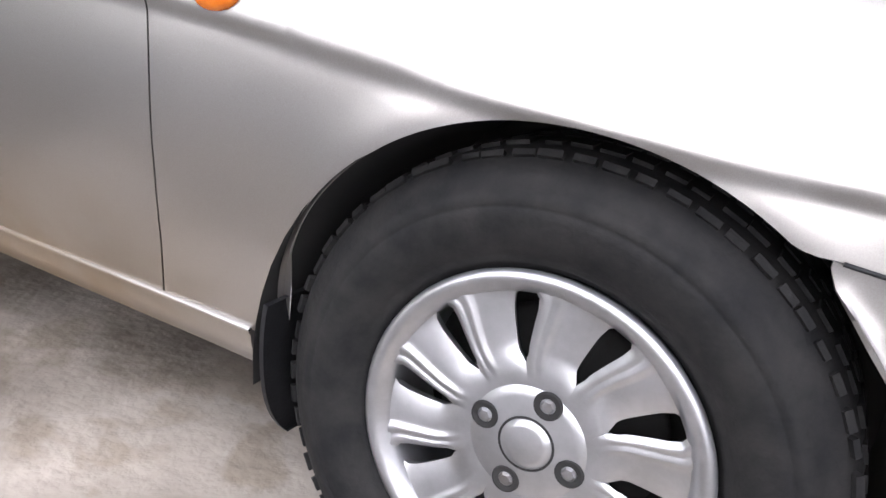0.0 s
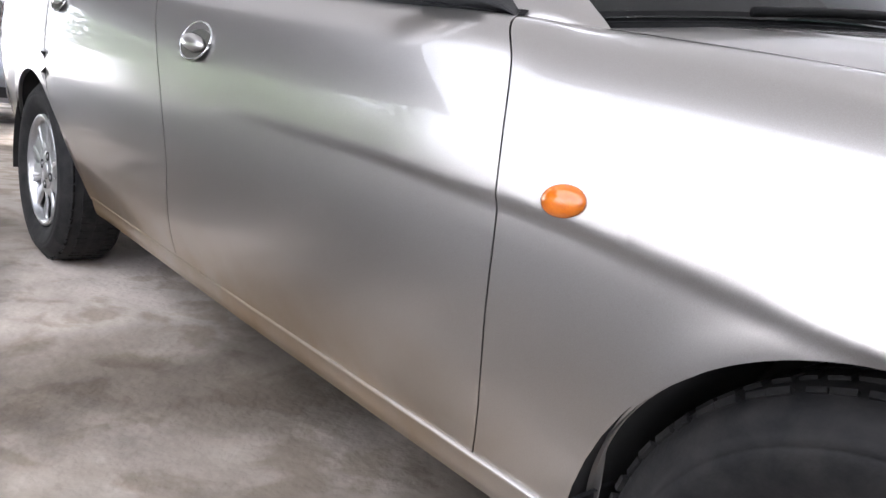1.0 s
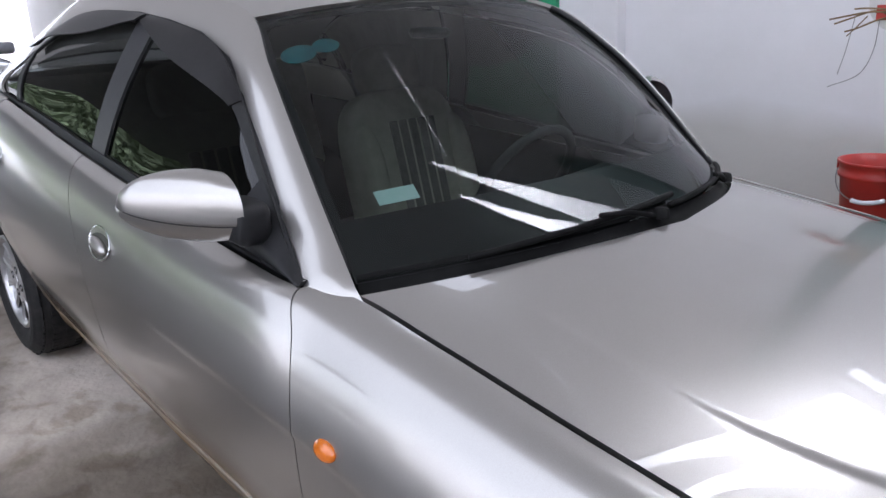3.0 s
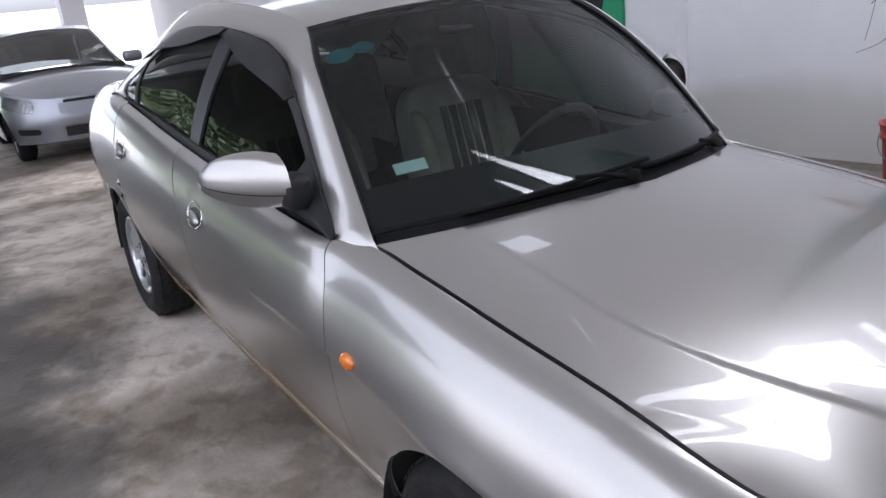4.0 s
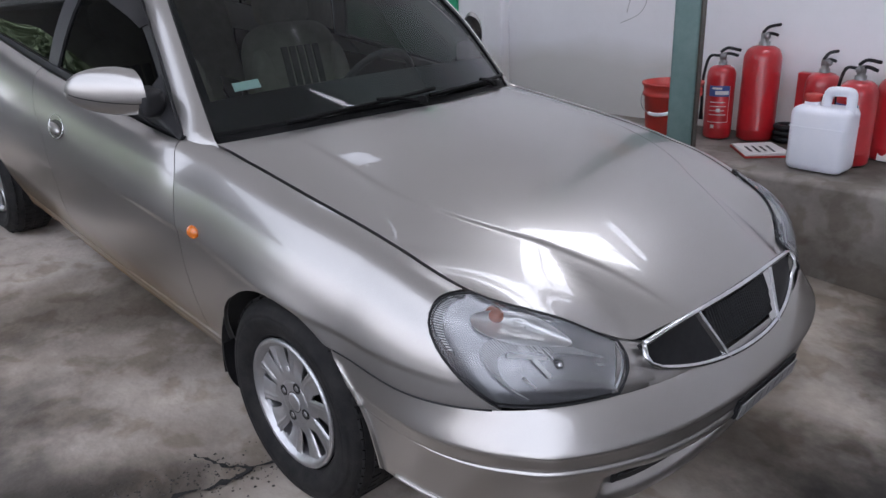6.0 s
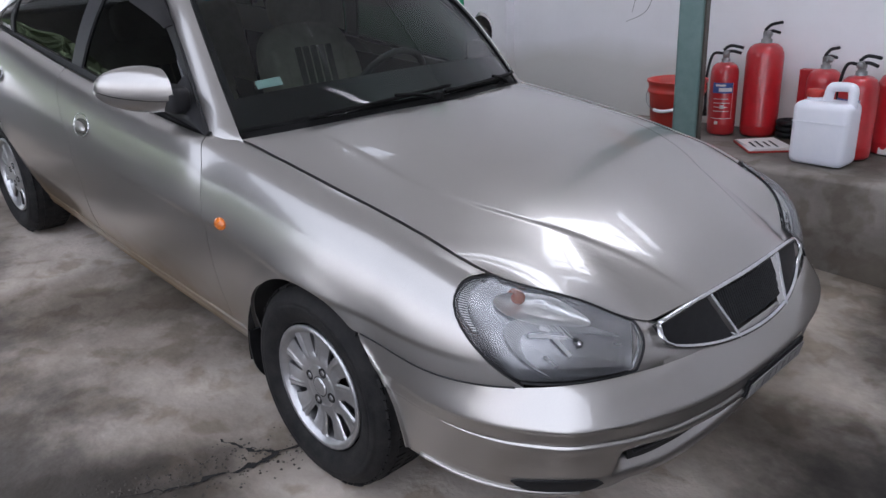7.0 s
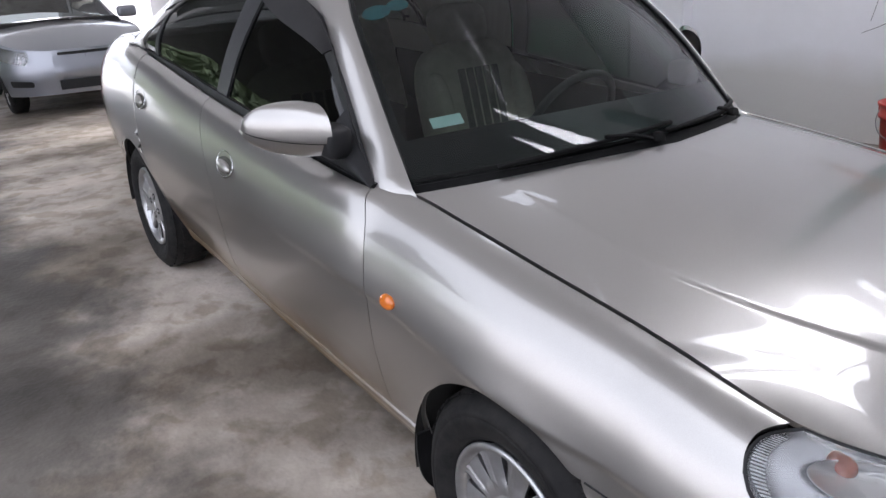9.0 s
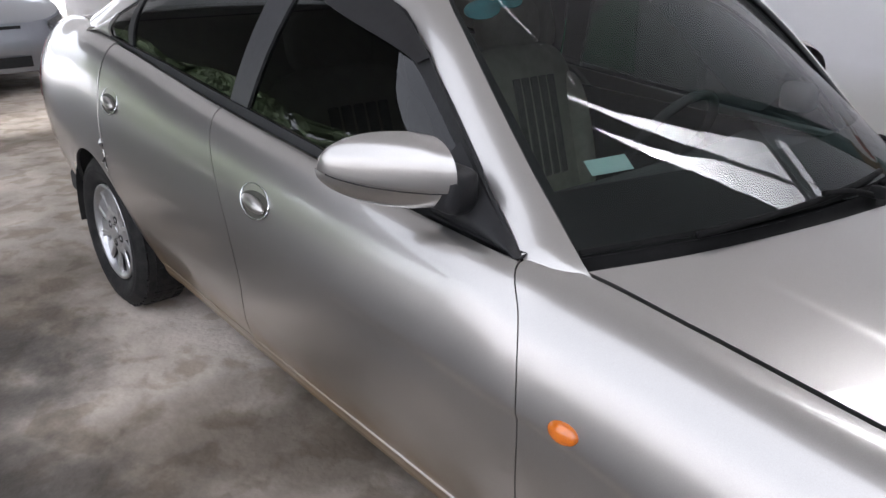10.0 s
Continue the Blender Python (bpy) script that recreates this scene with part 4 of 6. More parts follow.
panel("front_bumper", bumper, list(range(2 * len(us_b) - 1)), list(range(len(BUMP))), PAINT, car, "silver painted front bumper with a groove", 0.004)


def bumper_fittings():
    for sd in (-1, 1):
        def along(u, i, out=0.0):
            x, w, z = bumper_at(u, i)
            return Vector((x + out, YC + sd * (w + out), z - 0.001))
        tube("bumper_seam", [along(u, 0, 0.0005) for u in lin(0.215, 0.62, 30)], 0.0022, BLACK, car, "dark seam between wing and bumper", 6)
        tube("bumper_lip", [along(u, 25, 0.001) for u in lin(0.36, 0.80, 26)], 0.006, PAINT, car, "rolled lower edge of the bumper", 8)
    def intake(k, t):
        u = mix(0.95, 1.25, 1 - abs(k))
        x, w, z = bumper_at(u, 21)
        return Vector((x + 0.014, YC + math.copysign(w, k), mix(0.262, 0.350, t)))
    panel("lower_intake", intake, lin(-1, -0.001, 20) + lin(0.001, 1, 20), lin(0, 1, 4), DARK, car, "black lower air intake", 0.004)
    for z in (0.295, 0.322):
        tube("intake_bar", [intake(k, (z - 0.262) / 0.088) + Vector((0.006, 0, 0)) for k in lin(-0.97, 0.97, 30)], 0.004, BLACK, car)
    for sd in (-1, 1):
        def fog(a, b):
            u = mix(0.62, 0.86, a)
            i = 23.3 - 1.9 * (2 * b - 1) * (math.sin(math.pi * min(1, max(0, a))) ** 0.6) + 0.4 * a
            lo, hi = bumper_at(u, int(i)), bumper_at(u, int(i) + 1)
            x, w, z = [mix(m, n, i - int(i)) for m, n in zip(lo, hi)]
            return Vector((x + 0.003, YC + sd * (w + 0.003), z))
        panel("fog_lamp_recess", fog, lin(0, 1, 16), lin(0, 1, 10), BLACK, car, "black fog lamp recess", 0.004)
    plate = empty("number_plate", Matrix.Translation((0.893, YC + 0.04, 0.418)) @ Matrix.Rotation(radians(8), 4, "Y"))
    plate.parent = car
    tagged(plate, "narrow dull grey number plate in a dark holder")
    part("holder", block_bm((0.010, 0.31, 0.056), (-0.003, 0, 0.002), 0.003), BLACK, plate)
    part("plate", block_bm((0.004, 0.30, 0.044), (0.0060, 0, -0.003), 0.0015), GREYPL, plate, "dull grey plate")
    for k in range(7):
        part("character_bar", block_bm((0.001, 0.012, 0.022), (0.0086, -0.114 + 0.038 * k, -0.003), 0), STEEL, plate)


# headlights
def lamp_uv(a, b):
    """a: from the outer edge to the inner tip, b: from bottom to top, with rounded corners."""
    v = mix(0.515, 0.995, b)
    lo, hi = lamp_edge(v), 0.922 - 0.085 * (b - 0.3) ** 2
    return mix(lo, hi, a), v


def headlight(sd):
    h = empty("headlight")
    h.parent = car
    tagged(h, "large clear teardrop headlight with chrome reflector")
    core = car_point(0.3, 0.45, 0.6, sd)

    def lens(a, b, off=0.0, shrink=0.0):
        a, b = mix(0.5, a, 1 - shrink), mix(0.5, b, 1 - shrink)
        u, v = lamp_uv(*round_corners(a, b))
        p = car_point(*side(u, v), sd)
        return p + (p - core).normalized() * off
    g = panel("lens", lambda a, b: lens(a, b, 0.004 + 0.010 * math.sin(math.pi * a) * math.sin(math.pi * b)), lin(0, 1, 26), lin(0, 1, 18), LENS, h, "clear ribbed lens", 0.004, core)
    g.visible_shadow = False
    # black gasket round the lens
    ring = [lens(a, b, 0.003, -0.015) for a, b in [(k, 0) for k in lin(0, 1, 24)] + [(1, k) for k in lin(0, 1, 14)[1:]] + [(k, 1) for k in lin(1, 0, 24)[1:]] + [(0, k) for k in lin(1, 0, 14)[1:]]]
    tube("gasket", ring, 0.0032, BLACK, h, "", 6)
    panel("housing", lambda a, b: lens(a, b, -0.045 * (math.sin(math.pi * a) * math.sin(math.pi * b)) ** 0.5 - 0.004), lin(0, 1, 30), lin(0, 1, 24), HOUSING, h, "grey silvered lamp housing", 0, core)

    def dish(name, a0, b0, ra, rb, deep, rim, ribs, mat, label):
        def at(rho, phi):
            x, y = rho * math.cos(phi), rho * math.sin(phi)
            a = a0 + ra * x * (1 - 0.25 * y * (1 if x > 0 else 0.4))
            b = b0 + rb * y * (1 - 0.30 * max(0, x))
            fine = 0.0011 * math.cos(ribs * math.pi * y) if ribs and 0.15 < rho < 0.97 else 0.0
            return lens(a, b, rim - deep * (1 - rho ** 2) + fine)
        return panel(name, at, lin(0.02, 1, 12), lin(0, 2 * math.pi, 73), mat, h, label, 0.003, core)
    dish("indicator_bowl", 0.46, 0.735, 0.27, 0.185, 0.026, -0.010, 17, REFLECT, "ribbed chrome indicator bowl")

    def ribbed(name, path, half_a, half_b, n, label):
        """A band of bright moulded ribs along a line across the lamp."""
        line = spline(*[(i, p) for i, p in enumerate(path)])
        verts, faces = [], []
        for i in range(n):
            for k in (0.0, 0.26, 0.52):
                a, b = line((len(path) - 1) * (i + k) / n)
                taper = math.sin(math.pi * mix(0.12, 0.94, (i + k) / n)) ** 0.6
                for q in (-1, 1):
                    verts.append(lens(a + q * half_a * taper, b + q * half_b * taper, -0.010 + (0.002 if k == 0.26 else 0)))
            faces += [(6 * i + j, 6 * i + j + 1, 6 * i + j + 3, 6 * i + j + 2) for j in (0, 2)]
        link_mesh(name, verts, faces, RIBS, h, label, False)
    ribbed("ribbed_band", [(0.285, 0.06), (0.255, 0.22), (0.285, 0.40), (0.37, 0.505), (0.50, 0.545), (0.64, 0.575), (0.78, 0.615), (0.90, 0.60)], -0.030, 0.052, 54, "bright ribbed band between the chambers")
    ribbed("outer_ribs", [(0.035, 0.86), (0.030, 0.70), (0.040, 0.52), (0.065, 0.36)], 0.028, 0.006, 26, "bright ribs at the outer edge")
    def glint(a0, b0, a1, b1, wide):
        """A white strip that paints a bright reflection in the main reflector."""
        p, q = lens(a0, b0, -0.024), lens(a1, b1, -0.024)
        n = (lens(a0, b0, 0.0) - p).normalized()
        t = (q - p).normalized().cross(n) * wide
        verts = [p - t, p + t, q + t * 0.7, q - t * 0.7]
        verts += [v - n * 0.004 for v in verts]
        link_mesh("reflector_glint", verts, [(0, 1, 2, 3), (4, 5, 6, 7), (0, 1, 5, 4), (1, 2, 6, 5), (2, 3, 7, 6), (3, 0, 4, 7)], RIBS, h, "", False, True)
    for f in ((0.40, 0.40, 0.62, 0.425, 0.005), (0.48, 0.50, 0.53, 0.475, 0.006), (0.55, 0.40, 0.60, 0.22, 0.006), (0.615, 0.53, 0.66, 0.44, 0.0016), (0.57, 0.55, 0.64, 0.42, 0.0016), (0.42, 0.20, 0.44, 0.10, 0.003), (0.90, 0.42, 0.97, 0.38, 0.002), (0.50, 0.74, 0.72, 0.70, 0.004)):
        glint(*f)
    for a, b, off, r, mat in ((0.315, 0.80, -0.022, 0.016, REDBULB), (0.70, 0.36, -0.034, 0.012, CHROME)):
        c = lens(a, b, off)
        ax = Vector((0.9, sd * 0.35, 0.12)).normalized()
        m = Matrix.Translation(c) @ ax.to_track_quat("Z", "Y").to_matrix().to_4x4()
        v, f = lathe([(0.0, r * 0.9), (r * 0.5, r * 0.8), (r * 0.85, r * 0.4), (r, -0.2 * r), (r * 0.9, -1.6 * r)], 16, "z")
        link_mesh("bulb" if mat is not CHROME else "bulb_shield", [m @ Vector(p) for p in v], f, mat, h, "", True, True)


for s in (-1, 1):
    headlight(s)
bumper_fittings()
for s in (-1, 1):
    panel("nose_filler", lambda t, v: car_point(*[p - q for p, q in zip(side(mix(0.905 - 0.085 * ((v - 0.515) / 0.48 - 0.3) ** 2, 1.0, t), v), (0.006, 0.002, 0))], s), lin(0, 1, 8), lin(0.44, 1.0, 14), PAINT, car, depth=0.004)
    panel("nose_filler", lambda u, v: car_point(*[p - q for p, q in zip(side(u, v), (0.008, 0.002, 0))], s), lin(1.0, 1.25, 10), lin(0.40, 0.56, 5), PAINT, car, depth=0.004)


# grille
def grille_line(k, top):
    w = 0.352 * k
    q = abs(k)
    if top:
        return Vector((mix(0.796, 0.766, q ** 2), YC + w, mix(0.668, 0.642, q ** 3)))
    return Vector((mix(0.864, 0.797, q ** 2), YC + w * 0.93, mix(0.556, 0.588, q ** 3)))


def build_grille():
    g = empty("grille")
    g.parent = car
    tagged(g, "chrome-rimmed split radiator grille with black bars")
    ks = lin(-1, 1, 41)
    top = [grille_line(k, True) for k in ks]
    bot = [grille_line(k, False) for k in ks]
    loop = top + [top[-1].lerp(bot[-1], 0.33) + Vector((0.004, 0.022, 0)), top[-1].lerp(bot[-1], 0.66) + Vector((0.004, 0.022, 0))] + bot[::-1] + [bot[0].lerp(top[0], 0.33) + Vector((0.004, -0.022, 0)), bot[0].lerp(top[0], 0.66) + Vector((0.004, -0.022, 0))] + [top[0]]
    tube("chrome_rim", loop, 0.0070, CHROME, g, "chrome rim", 8)
    panel("back", lambda k, t: grille_line(k, True).lerp(grille_line(k, False), t) - Vector((0.045, 0, 0)), lin(-1, 1, 20), lin(-0.02, 1.05, 5), DARK, g, depth=0)
    def lip(k, t):
        a = grille_line(k, False)
        w = min(abs(a.y - YC) * 1.04 / 0.76, 0.999)
        th = math.acos(w ** 1.225)
        b = Vector((0.25 + 0.595 * math.sin(th) ** 0.816 + 0.001, YC + (a.y - YC) * 1.04, 0.548))
        return a.lerp(b, t) - Vector((0.004 * (1 - t), 0, 0))
    panel("lower_lip", lip, lin(-1.08, 1.08, 24), lin(0, 1, 5), PAINT, g, "silver painted lip below the grille", 0.004)
    for k in (-0.50, 0.50):
        a, b = grille_line(k, True), grille_line(k * 0.76, False)
        n = lin(0, 1, 5)
        panel("divider", lambda p, t, a=a, b=b: a.lerp(b, t) + Vector((0.010 - 0.018 * abs(2 * p - 1), (p - 0.5) * 0.032, 0)), n, n, CHROME, g, "wide chrome divider", 0.02)
    for i in range(-15, 16):
        k = i / 36
        a, b = grille_line(k, True), grille_line(k, False)
        part("bar", block_bm((0.022, 0.006, 0.094), (0, 0, 0), 0.001, Matrix.Translation(a.lerp(b, 0.5) - Vector((0.016, 0, 0))) @ Matrix.Rotation(radians(-30), 4, "Y"), 1), BLACK, g)
    for sd in (-1, 1):
        panel("side_insert", lambda k, t: grille_line(sd * mix(0.52, 1.03, k), True).lerp(grille_line(sd * mix(0.42, 1.03, k), False), mix(0.02, 0.98, t)) - Vector((0.003, 0, 0)), lin(0, 1, 12), lin(0, 1, 6), BLACK, g, "", 0.01)


build_grille()


# wheels
def build_wheel(cx, sd):
    wh = empty("wheel", Matrix.Translation((cx, YC + sd * 0.75, HUB)) @ (Matrix() if sd < 0 else Matrix.Rotation(math.pi, 4, "Z")))
    wh.parent = car
    # the outer face looks along -y
    tyre = [(0.180, 0.012), (0.187, 0.002), (0.192, -0.004), (0.195, -0.004), (0.198, -0.0075), (0.2205, -0.0185), (0.235, -0.0205), (0.2420, -0.0212), (0.2435, -0.0202), (0.2465, -0.0202), (0.248, -0.0210), (0.260, -0.0180), (0.2615, -0.0150), (0.270, -0.0105), (0.284, 0.004), (0.292, 0.022), (0.296, 0.05), (0.297, 0.08), (0.296, 0.12), (0.292, 0.15), (0.282, 0.17), (0.25, 0.185), (0.19, 0.18)]
    turned("tyre", tyre, 64, RUBBER, wh, axis="y", label="worn black tyre")
    bm = bmesh.new()
    rnd = random.Random(11)
    for i in range(64):
        for h, wdt in ((0.008, 0.022), (0.046, 0.03), (0.088, 0.03), (0.13, 0.03)):
            a = 2 * math.pi * (i + (0.5 if h in (0.046, 0.13) else 0) + rnd.uniform(-0.12, 0.12)) / 64
            b = bmesh.ops.create_cube(bm, size=1)["verts"]
            bmesh.ops.scale(bm, vec=(0.023 * rnd.uniform(0.7, 1.05), wdt * rnd.uniform(0.8, 1.1), 0.008 * rnd.uniform(0.7, 1.0)), verts=b)
            r = 0.2945 if h > 0.02 else 0.2845
            m = Matrix.Rotation(-a - (0.03 if h > 0.05 else 0), 4, "Y") @ Matrix.Translation((0, h + 0.006, r)) @ (Matrix.Rotation(radians(-38), 4, "X") if h < 0.02 else Matrix())
            bmesh.ops.transform(bm, matrix=m, verts=b)
    part("tread", bm, RUBBER, wh, "tread blocks")
    rim = [(0.183, 0.0), (0.182, -0.006), (0.176, -0.009), (0.168, -0.005), (0.161, 0.004), (0.158, 0.008), (0.157, 0.03), (0.156, 0.12)]
    turned("rim", rim, 64, ALLOY, wh, axis="y", label="silver alloy rim")
    # disc, barrel and nut recesses near-black: the wheel's inner shade put into the colour
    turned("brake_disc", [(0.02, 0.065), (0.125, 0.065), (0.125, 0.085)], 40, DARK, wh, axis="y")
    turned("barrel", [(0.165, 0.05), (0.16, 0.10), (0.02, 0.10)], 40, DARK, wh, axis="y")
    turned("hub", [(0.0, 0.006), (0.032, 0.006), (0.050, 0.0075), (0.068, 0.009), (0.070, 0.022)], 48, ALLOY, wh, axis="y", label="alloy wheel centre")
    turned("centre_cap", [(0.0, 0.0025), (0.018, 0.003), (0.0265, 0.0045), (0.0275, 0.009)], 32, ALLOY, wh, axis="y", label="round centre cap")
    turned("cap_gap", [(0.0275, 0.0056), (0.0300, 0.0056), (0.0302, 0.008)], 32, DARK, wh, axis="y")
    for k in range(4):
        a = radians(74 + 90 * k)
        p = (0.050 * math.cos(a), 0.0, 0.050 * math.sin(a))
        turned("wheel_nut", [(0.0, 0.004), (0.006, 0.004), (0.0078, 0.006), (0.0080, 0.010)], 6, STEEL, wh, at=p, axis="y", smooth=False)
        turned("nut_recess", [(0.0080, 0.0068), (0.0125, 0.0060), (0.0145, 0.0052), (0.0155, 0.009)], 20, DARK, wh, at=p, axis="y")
    for k in range(10):
        a0 = radians(10 + 36 * k)

        def spoke(p, q, a0=a0):
            # a broad twisted petal with a raised double rib along one edge, open slots beside its outer half
            r = mix(0.062, 0.170, q)
            u = 2 * p - 1
            slot = min(1.0, max(0.0, (r - 0.086) / 0.008)) * mix(0.0040, 0.0130, min(1.0, max(0.0, (r - 0.086) / 0.055)))
            close = min(1.0, max(0.0, (r - 0.156) / 0.008))
            half = radians(18) - slot * (1 - close) / r
            env = min(1.0, max(0.0, (r - 0.070) / 0.035)) * min(1.0, max(0.0, (0.176 - r) / 0.02))
            env = env * env * (3 - 2 * env)
            rib = 0.0052 * math.exp(-((u - 0.78) / 0.13) ** 2) + 0.0042 * math.exp(-((u - 0.42) / 0.13) ** 2)
            y = mix(0.0085, 0.0035, q) + env * (0.0050 - rib - 0.0035 * (1 - u * u) + 0.0035 * (1 - u) / 2)
            a = a0 + u * half + 0.10 * env * (1 - q)
            return Vector((r * math.cos(a), y, r * math.sin(a)))
        panel("spoke", spoke, lin(0, 1, 19), lin(0, 1, 20), ALLOY, wh, depth=0.014, core=Vector((0, 0.5, 0)))
    return wh


for s in (-1, 1):
    for x in (0.0, -2.57):
        build_wheel(x, s)


# wheel wells, floor pan, mudflaps
def underside():
    for sd in (-1, 1):
        for cx in (0.0, -2.57):
            def well(a, b):
                an = mix(-0.15, math.pi + 0.15, a)
                r = 0.327
                x, z = cx + r * math.cos(an), HUB + r * math.sin(an)
                rim = min(0.770, side(x, v_at(x, max(z, 0.27)))[1] - 0.018) if math.cos(an) > 0 else 0.770
                return car_point(x, mix(rim, 0.42, b), z, sd)
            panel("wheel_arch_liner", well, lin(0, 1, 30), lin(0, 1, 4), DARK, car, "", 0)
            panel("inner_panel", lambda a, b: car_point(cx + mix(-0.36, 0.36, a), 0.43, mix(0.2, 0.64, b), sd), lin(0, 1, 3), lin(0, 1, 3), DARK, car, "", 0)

        def flap(a, b):
            # follows the rear of the wheel opening, then hangs and curls back
            z = mix(0.160, 0.345, b)
            lim = math.sqrt(max(0.0, 0.320 ** 2 - (max(z, HUB) - HUB) ** 2))
            lip = 0.006 * max(0, a - 0.7) / 0.3 * (1 - b)
            return car_point(-lim + 0.016 * (1 - b) - lip, mix(0.44, 0.772 - 0.05 * (1 - b) ** 4, a), z, sd)
        panel("mudflap", flap, lin(0, 1, 10), lin(0, 1, 14), BLACK, car, "black rubber mudflap", 0.006, car_point(0.2, 0.7, 0.3, sd))
    for x0, x1, z in ((-3.4, -2.95, 0.26), (-2.2, -0.4, 0.25), (0.36, 0.66, 0.345)):
        part("floor_pan", block_bm((x1 - x0, 1.31 if x1 < 0 else 1.24, 0.10), ((x0 + x1) / 2, YC, z), 0.02), DARK, car)
    part("floor_pan", block_bm((3.9, 0.82, 0.08), (-1.45, YC, 0.28), 0.02), DARK, car)


underside()


# small fittings
def side_marker(sd):
    u, v = -0.393, v_at(-0.393, 0.664)
    p = car_point(*side(u, v), sd)
    bm = bmesh.new()
    bmesh.ops.create_uvsphere(bm, u_segments=20, v_segments=12, radius=1)
    bmesh.ops.scale(bm, vec=(0.031, 0.012, 0.019), verts=bm.verts)
    bmesh.ops.transform(bm, matrix=Matrix.Translation(p) @ Matrix.Rotation(radians(-8) , 4, "Y") @ Matrix.Rotation(radians(sd * 12), 4, "X"), verts=bm.verts)
    part("side_marker", bm, AMBER, car, "amber oval side marker lamp", True)


def door_handle(x, sd, z):
    u, v = x, v_at(x, z)
    p = car_point(*side(u, v), sd)
    h = empty("door_handle", Matrix.Translation(p))
    h.parent = car
    out = sd
    tilt = Matrix.Rotation(radians(sd * 22), 4, "X") @ Matrix.Rotation(radians(6), 4, "Y")

    def blob(name, size, at, mat, label):
        bm = bmesh.new()
        bmesh.ops.create_uvsphere(bm, u_segments=28, v_segments=14, radius=1)
        bmesh.ops.scale(bm, vec=size, verts=bm.verts)
        bmesh.ops.transform(bm, matrix=tilt @ Matrix.Translation(at), verts=bm.verts)
        part(name, bm, mat, h, label, True)
    # recess shade is put into the colour
    blob("recess", (0.066, 0.0035, 0.038), (0, 0, 0), SHADE_DARK, "hand recess with its shade painted in")
    loop = [tilt @ Vector((0.067 * math.cos(a), out * 0.002, 0.039 * math.sin(a))) for a in lin(0, 2 * math.pi, 33)]
    tube("surround", loop, 0.0026, CHROME, h, "thin bright rim")
    blob("grip", (0.054, 0.013, 0.017), (0.004, out * 0.007, -0.006), PAINT, "silver pull grip")
    blob("lock", (0.006, 0.003, 0.006), (-0.074, out * 0.001, 0.018), STEEL, "small round door lock")



def door_mirror(sd):
    m = empty("door_mirror")
    m.parent = car
    tagged(m, "silver door mirror with black foot")

    def shell(a, b):
        # a: round the housing, b: from the foot end out to the tip
        q = b
        up = 0.045 if sd > 0 else 0.0
        taper = (1 - (max(0, q - 0.12) / 0.88) ** 2.3) ** 0.5
        hgt = 0.079 * taper * (0.93 + 0.07 * min(1, q * 5))
        dep = 0.072 * taper
        w = mix(0.715, 0.872, q)
        an = 2 * math.pi * a
        cz, cx = math.sin(an), math.cos(an)
        x = -0.800 - 0.135 * q + dep * (cx if cx > 0 else cx * 0.55)
        if cz < -0.30:
            x -= 0.010 * min(1.0, (-0.30 - cz) / 0.06)
        z = 0.968 + up + 0.006 * q + hgt * (abs(cz) ** 0.85 if cz > 0 else -0.86 * abs(cz))
        return car_point(x, w, z, sd)
    panel("shell", shell, lin(0, 1, 88), lin(0, 1, 26), PAINT, m, depth=0, core=car_point(-0.88, 0.80, 0.97, sd))
    tube("shell_seam", [shell(0.949, b) + Vector((0.0006, 0, 0)) for b in lin(0.0, 0.97, 24)], 0.0016, BLACK, m, "dark seam along the housing", 6)
    panel("mirror_glass", lambda a, b: car_point(-0.832 - 0.10 * b, mix(0.735, 0.835, b), mix(0.935, 1.01, a), sd), lin(0, 1, 3), lin(0, 1, 3), CHROME, m, depth=0.004, core=car_point(-0.5, 0.8, 0.97, sd))
    part("foot", block_bm((0.10, 0.075, 0.085), car_point(-0.775, 0.690, 0.945, sd), 0.022, None, 3), BLACK if sd < 0 else PAINT, m, "black plastic foot" if sd < 0 else "", True)


for s in (-1, 1):
    side_marker(s)
    door_mirror(s)
    door_handle(-1.351, s, 0.772)
    door_handle(-2.307, s, 0.832)


def wiper(c0, c1, s0, s1, pivot_c):
    w = empty("wiper")
    w.parent = car
    tagged(w, "black windscreen wiper at rest")

    def on(c, s, h):
        return surround(s, c) + Vector((0.006, 0, h))
    pts = [on(mix(c0, c1, k), mix(s0, s1, k), 0.008) for k in lin(0, 1, 16)]
    tube("blade", pts, 0.0065, WIPER, w)
    piv = on(pivot_c, 0.006, 0.002)
    tube("arm", arc([piv, piv.lerp(pts[8], 0.5) + Vector((0, 0, 0.012)), pts[8] + Vector((0, 0, 0.010))], 6), 0.006, WIPER, w)
    turned("pivot_cap", [(0, 0.02), (0.014, 0.018), (0.018, 0.0)], 16, WIPER, w, at=piv)


wiper(-0.72, 0.08, 0.010, 0.022, -0.05)
wiper(0.02, 0.93, 0.012, 0.020, 0.70)

